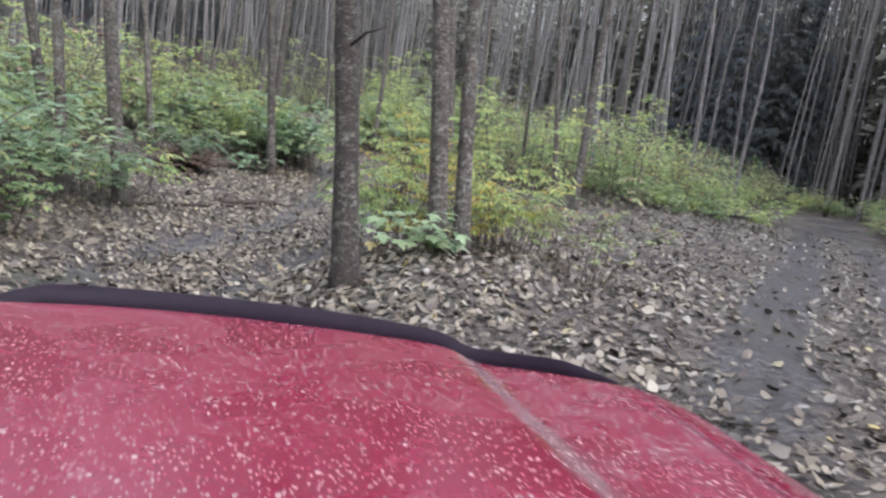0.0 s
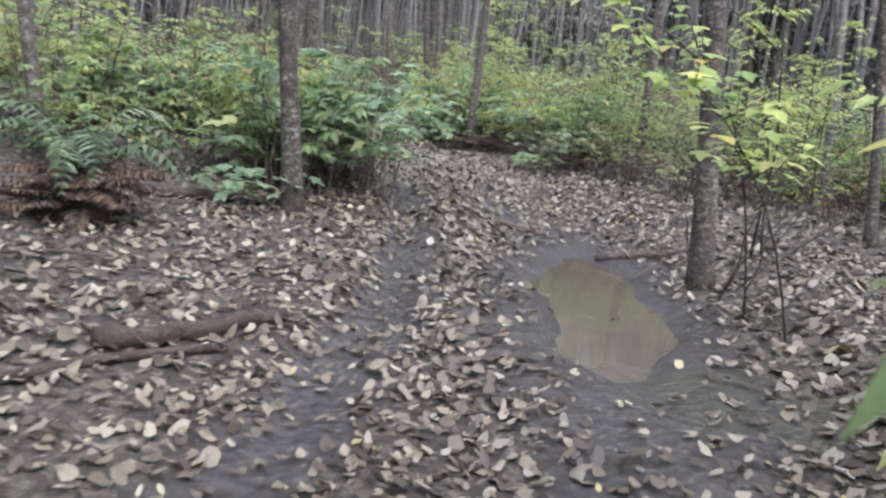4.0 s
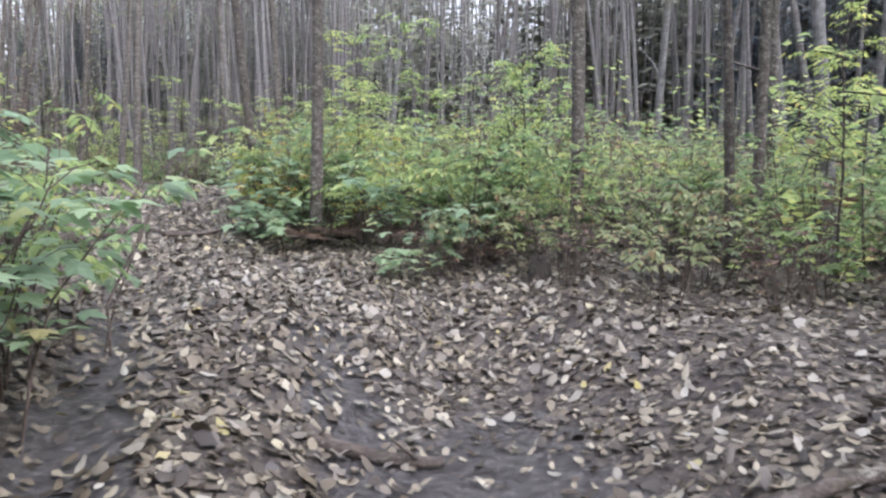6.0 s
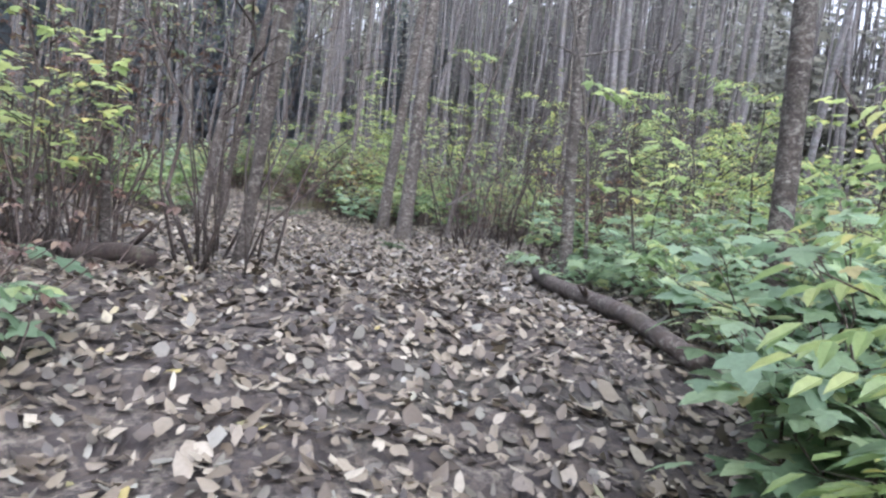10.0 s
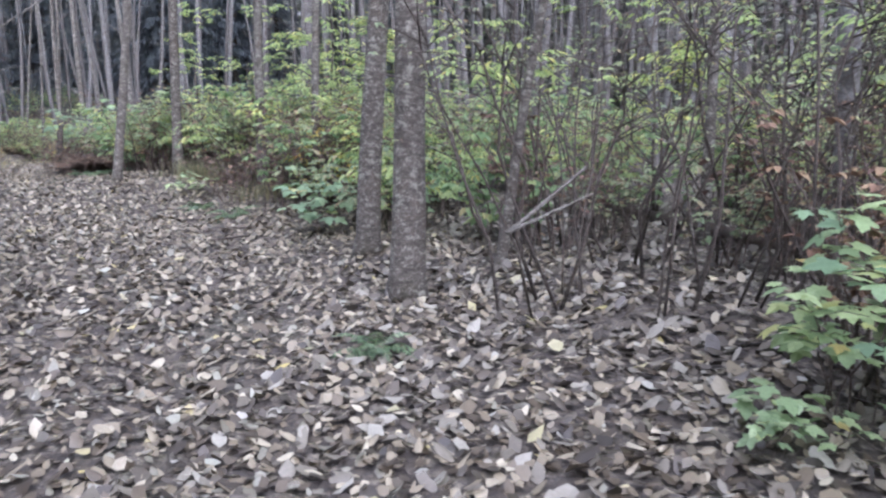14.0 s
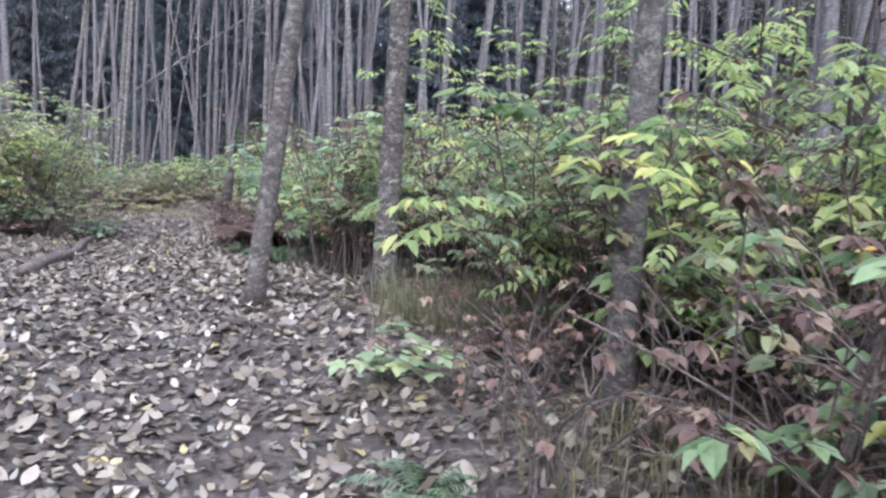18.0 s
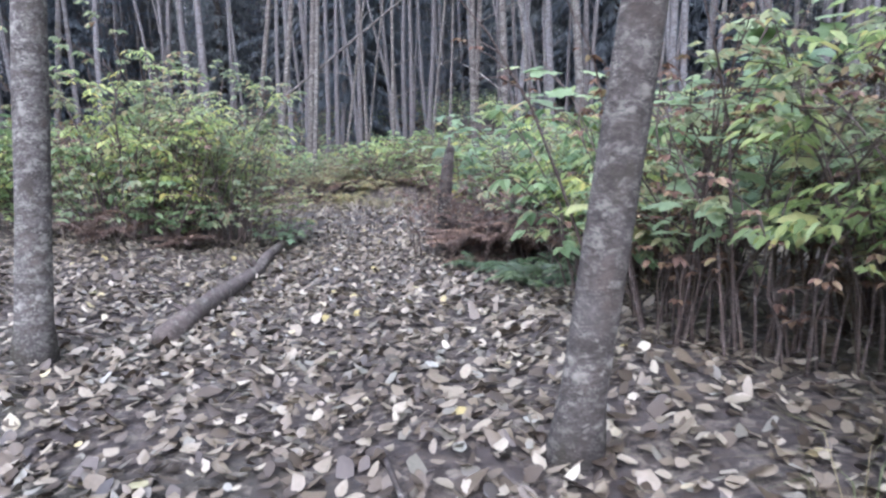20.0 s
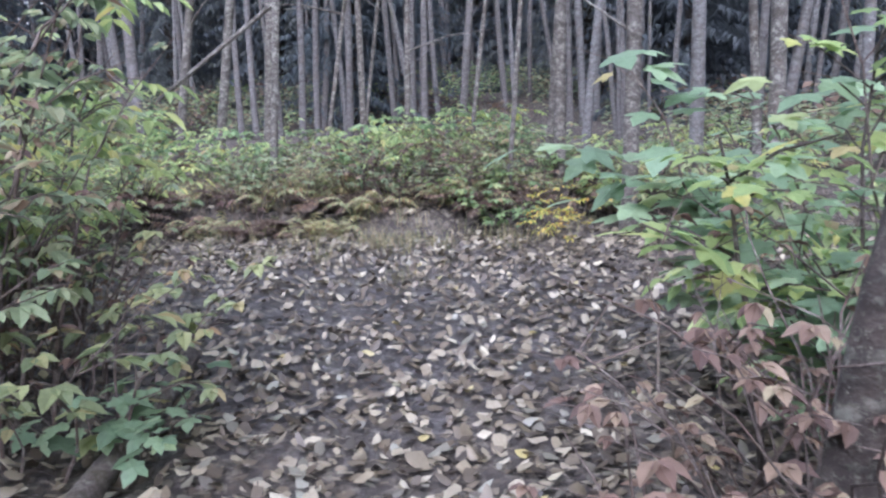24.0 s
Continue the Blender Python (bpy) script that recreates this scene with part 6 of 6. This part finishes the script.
# ---------- the red car at the start of the track ----------
def red_car():
    # car axes: x right, y ahead, z up, origin on the ground below the camera's mount
    root = new("car")
    mount = pose(0.145, 0.0, 1.30, 83.5, -6.0, -6.0)
    start = pose(*ROWS[0][1:])
    root.matrix_world = start @ mount.inverted()

    def nose(x):
        return 1.94 - 0.28 * abs(x / 0.8) ** 2.6

    def top(x, y):
        """Height of the bonnet and wings: a raised middle, a crease, lower flanks."""
        edge = 0.43 + 0.10 * (1.88 - y)
        mid = 0.862 - 0.045 * x
        flank = 0.812 + 0.060 * (abs(x) - 0.5)
        if x < 0:
            k = 0.5 + 0.5 * math.tanh((-x - 0.78) / 0.05)
        else:
            k = 0.5 + 0.5 * math.tanh((x - edge) / 0.035)
        z = mid * (1 - k) + flank * k + 0.045 * (1.9 - y)
        z -= 0.9 * max(0.0, abs(x) - 0.80) ** 1.5
        return z - 1.2 * max(0.0, y - nose(x) + 0.10) ** 1.6

    def sheet(name, u0, u1, nu, v0, v1, nv, mat, thick=0.02, label=""):
        g = Geo()
        for i in range(nu + 1):
            x = u0 + (u1 - u0) * i / nu
            for j in range(nv + 1):
                s = j / nv
                y = v0 + (nose(x) * v1 - v0) * s
                g.v.append(Vector((x, y, top(x, y))))
        n1 = len(g.v)
        g.v += [p - Vector((0, 0, thick)) for p in g.v[:n1]]
        w = nv + 1
        for i in range(nu):
            for j in range(nv):
                q = i * w + j
                g.f.append((q, q + w, q + w + 1, q + 1))
                g.f.append((n1 + q, n1 + q + 1, n1 + q + w + 1, n1 + q + w))
        for i in range(nu):
            for q in (i * w, i * w + nv):
                g.f.append((q, q + w, n1 + q + w, n1 + q))
        for j in range(nv):
            for q in (j, nu * w + j):
                g.f.append((q, q + 1, n1 + q + 1, n1 + q))
        me = g.mesh(name)
        dust = me.attributes.new("dust", 'FLOAT', 'POINT')
        for q, p in enumerate(g.v):
            off = abs(p.x) - (0.43 + 0.10 * (1.88 - p.y))
            dust.data[q].value = max(0.75 * math.exp(-(off / 0.05) ** 2), 0.42 if off > 0 else 0.0) if p.x > 0 else 0.0
        return part(name, me, mat, root, label)

    sheet("bonnet", -0.80, 0.80, 110, -0.12, 1.0, 60, PAINT, label="mud-spattered glossy red bonnet")
    sheet("front_wing", 0.806, 0.90, 12, -0.12, 1.0, 40, PAINT)
    sheet("front_wing", -0.90, -0.806, 12, -0.12, 1.0, 40, PAINT)
    # smoked bug deflector along the bonnet's front edge
    g = Geo()
    n = 72
    for i in range(n + 1):
        x = -0.72 + 1.56 * i / n
        y = nose(x)
        z = top(x, y)
        h = (0.066 - 0.012 * smooth01(x, 0.0, 0.5)) * min(1.0, max(0.0, x + 0.72) / 0.14) ** 0.6 * min(1.0, max(0.0, 0.84 - x) / 0.16) ** 0.7 + 0.004
        d = Vector((0.12 * x, 1.0, 0)).normalized()
        b = Vector((x, y - 0.012, z - 0.012))
        for p in (b, b + d * 0.035 + Vector((0, 0, h * 0.55)), b + d * 0.03 + Vector((0, 0, h)), b + d * 0.024 + Vector((0, 0, h)), b + d * 0.028 + Vector((0, 0, h * 0.5)), b - Vector((0, 0.006, 0.0))):
            g.v.append(p)
    for i in range(n):
        for k in range(6):
            k2 = (k + 1) % 6
            g.f.append((i * 6 + k, i * 6 + k2, (i + 1) * 6 + k2, (i + 1) * 6 + k))
    g.f += [(5, 4, 3, 2, 1, 0), tuple(n * 6 + k for k in range(6))]
    part("bug_deflector", g.mesh("bug_deflector"), BLACK_PLASTIC, root, "smoked black plastic bug deflector")

    def box(name, lo, hi, mat, label="", bev=0.03, parent=root, taper=None):
        bm = bmesh.new()
        bmesh.ops.create_cube(bm, size=1.0)
        for v in bm.verts:
            s = [(c + 0.5) for c in v.co]
            if taper and s[2] > 0.5:
                s[0] = 0.5 + (s[0] - 0.5) * taper[0]
                s[1] = taper[1] + (s[1]) * (taper[2] - taper[1])
            v.co = Vector([lo[k] + (hi[k] - lo[k]) * s[k] for k in range(3)])
        bmesh.ops.bevel(bm, geom=bm.edges[:], offset=bev, segments=3, affect='EDGES')
        return part(name, bm, mat, parent, label)

    box("body", (-0.88, -2.9, 0.30), (0.88, 1.56, 0.72), PAINT, "muddy red painted body", 0.06)
    box("cabin", (-0.84, -2.85, 0.73), (0.84, -0.14, 0.97), PAINT, "", 0.05)
    box("greenhouse", (-0.80, -2.8, 0.95), (0.80, -0.16, 1.44), GLASS_DARK, "dark side and front windows", 0.05, taper=(0.86, 0.05, 0.80))
    box("roof", (-0.70, -2.65, 1.435), (0.70, -0.75, 1.48), PAINT, "", 0.02)
    for s in (-1, 1):
        box("roof_pillar", (s * 0.745 - 0.03, -1.55, 0.96), (s * 0.745 + 0.03, -1.46, 1.44), PAINT, "", 0.01)
        box("wing_mirror", (s * 0.98 - 0.10, -0.42, 0.95), (s * 0.98 + 0.10, -0.30, 1.08), BLACK_PLASTIC, "", 0.03)
        box("headlight", (s * 0.66 - 0.15, 1.56, 0.56), (s * 0.66 + 0.15, 1.66, 0.70), LAMP_GLASS, "clear headlight", 0.03)
        d = box("door", (s * 0.885 - 0.012, -1.42, 0.36), (s * 0.885 + 0.012, -0.20, 0.72), PAINT, "", 0.01)
        part("door_handle", box_mesh((s * 0.905 - 0.012, -1.30, 0.64), (s * 0.905 + 0.012, -1.13, 0.67)), BLACK_PLASTIC, d)
    box("grille", (-0.45, 1.58, 0.46), (0.45, 1.66, 0.70), BLACK_PLASTIC, "black plastic grille", 0.015)
    box("bumper", (-0.86, 1.5, 0.24), (0.86, 1.72, 0.44), BLACK_PLASTIC, "black plastic bumper", 0.05)
    for x in (-0.74, 0.74):
        for y in (0.95, -2.0):
            w = part("wheel", ring_mesh(0.20, 0.335, 0.20), RUBBER, root, "muddy black tyre")
            w.location = (x, y, 0.32)
            r = part("rim", ring_mesh(0.02, 0.205, 0.16), STEEL, w)
            for k in range(5):
                b = part("spoke", box_mesh((-0.085, -0.02, 0.04), (0.085, 0.02, 0.19)), STEEL, w)
                b.rotation_euler = (k * 2 * math.pi / 5, 0, 0)
    tagged(root, "mud-spattered red car with a black bug deflector", "car")


def box_mesh(lo, hi):
    bm = bmesh.new()
    bmesh.ops.create_cube(bm, size=1.0)
    for v in bm.verts:
        v.co = Vector([lo[k] + (hi[k] - lo[k]) * (v.co[k] + 0.5) for k in range(3)])
    bmesh.ops.bevel(bm, geom=bm.edges[:], offset=0.008, segments=2, affect='EDGES')
    return bm


def ring_mesh(r0, r1, w):
    """A wheel-shaped ring about the x axis."""
    g = Geo()
    n = 32
    prof = [(r0, -w / 2), (r1 - 0.03, -w / 2), (r1, -w / 3), (r1, w / 3), (r1 - 0.03, w / 2), (r0, w / 2)]
    for k in range(n):
        a = 2 * math.pi * k / n
        for r, x in prof:
            g.v.append(Vector((x, r * math.cos(a), r * math.sin(a))))
    m = len(prof)
    for k in range(n):
        for j in range(m):
            j2, k2 = (j + 1) % m, (k + 1) % n
            g.f.append((k * m + j, k * m + j2, k2 * m + j2, k2 * m + j))
    return g.mesh("ring")


red_car()
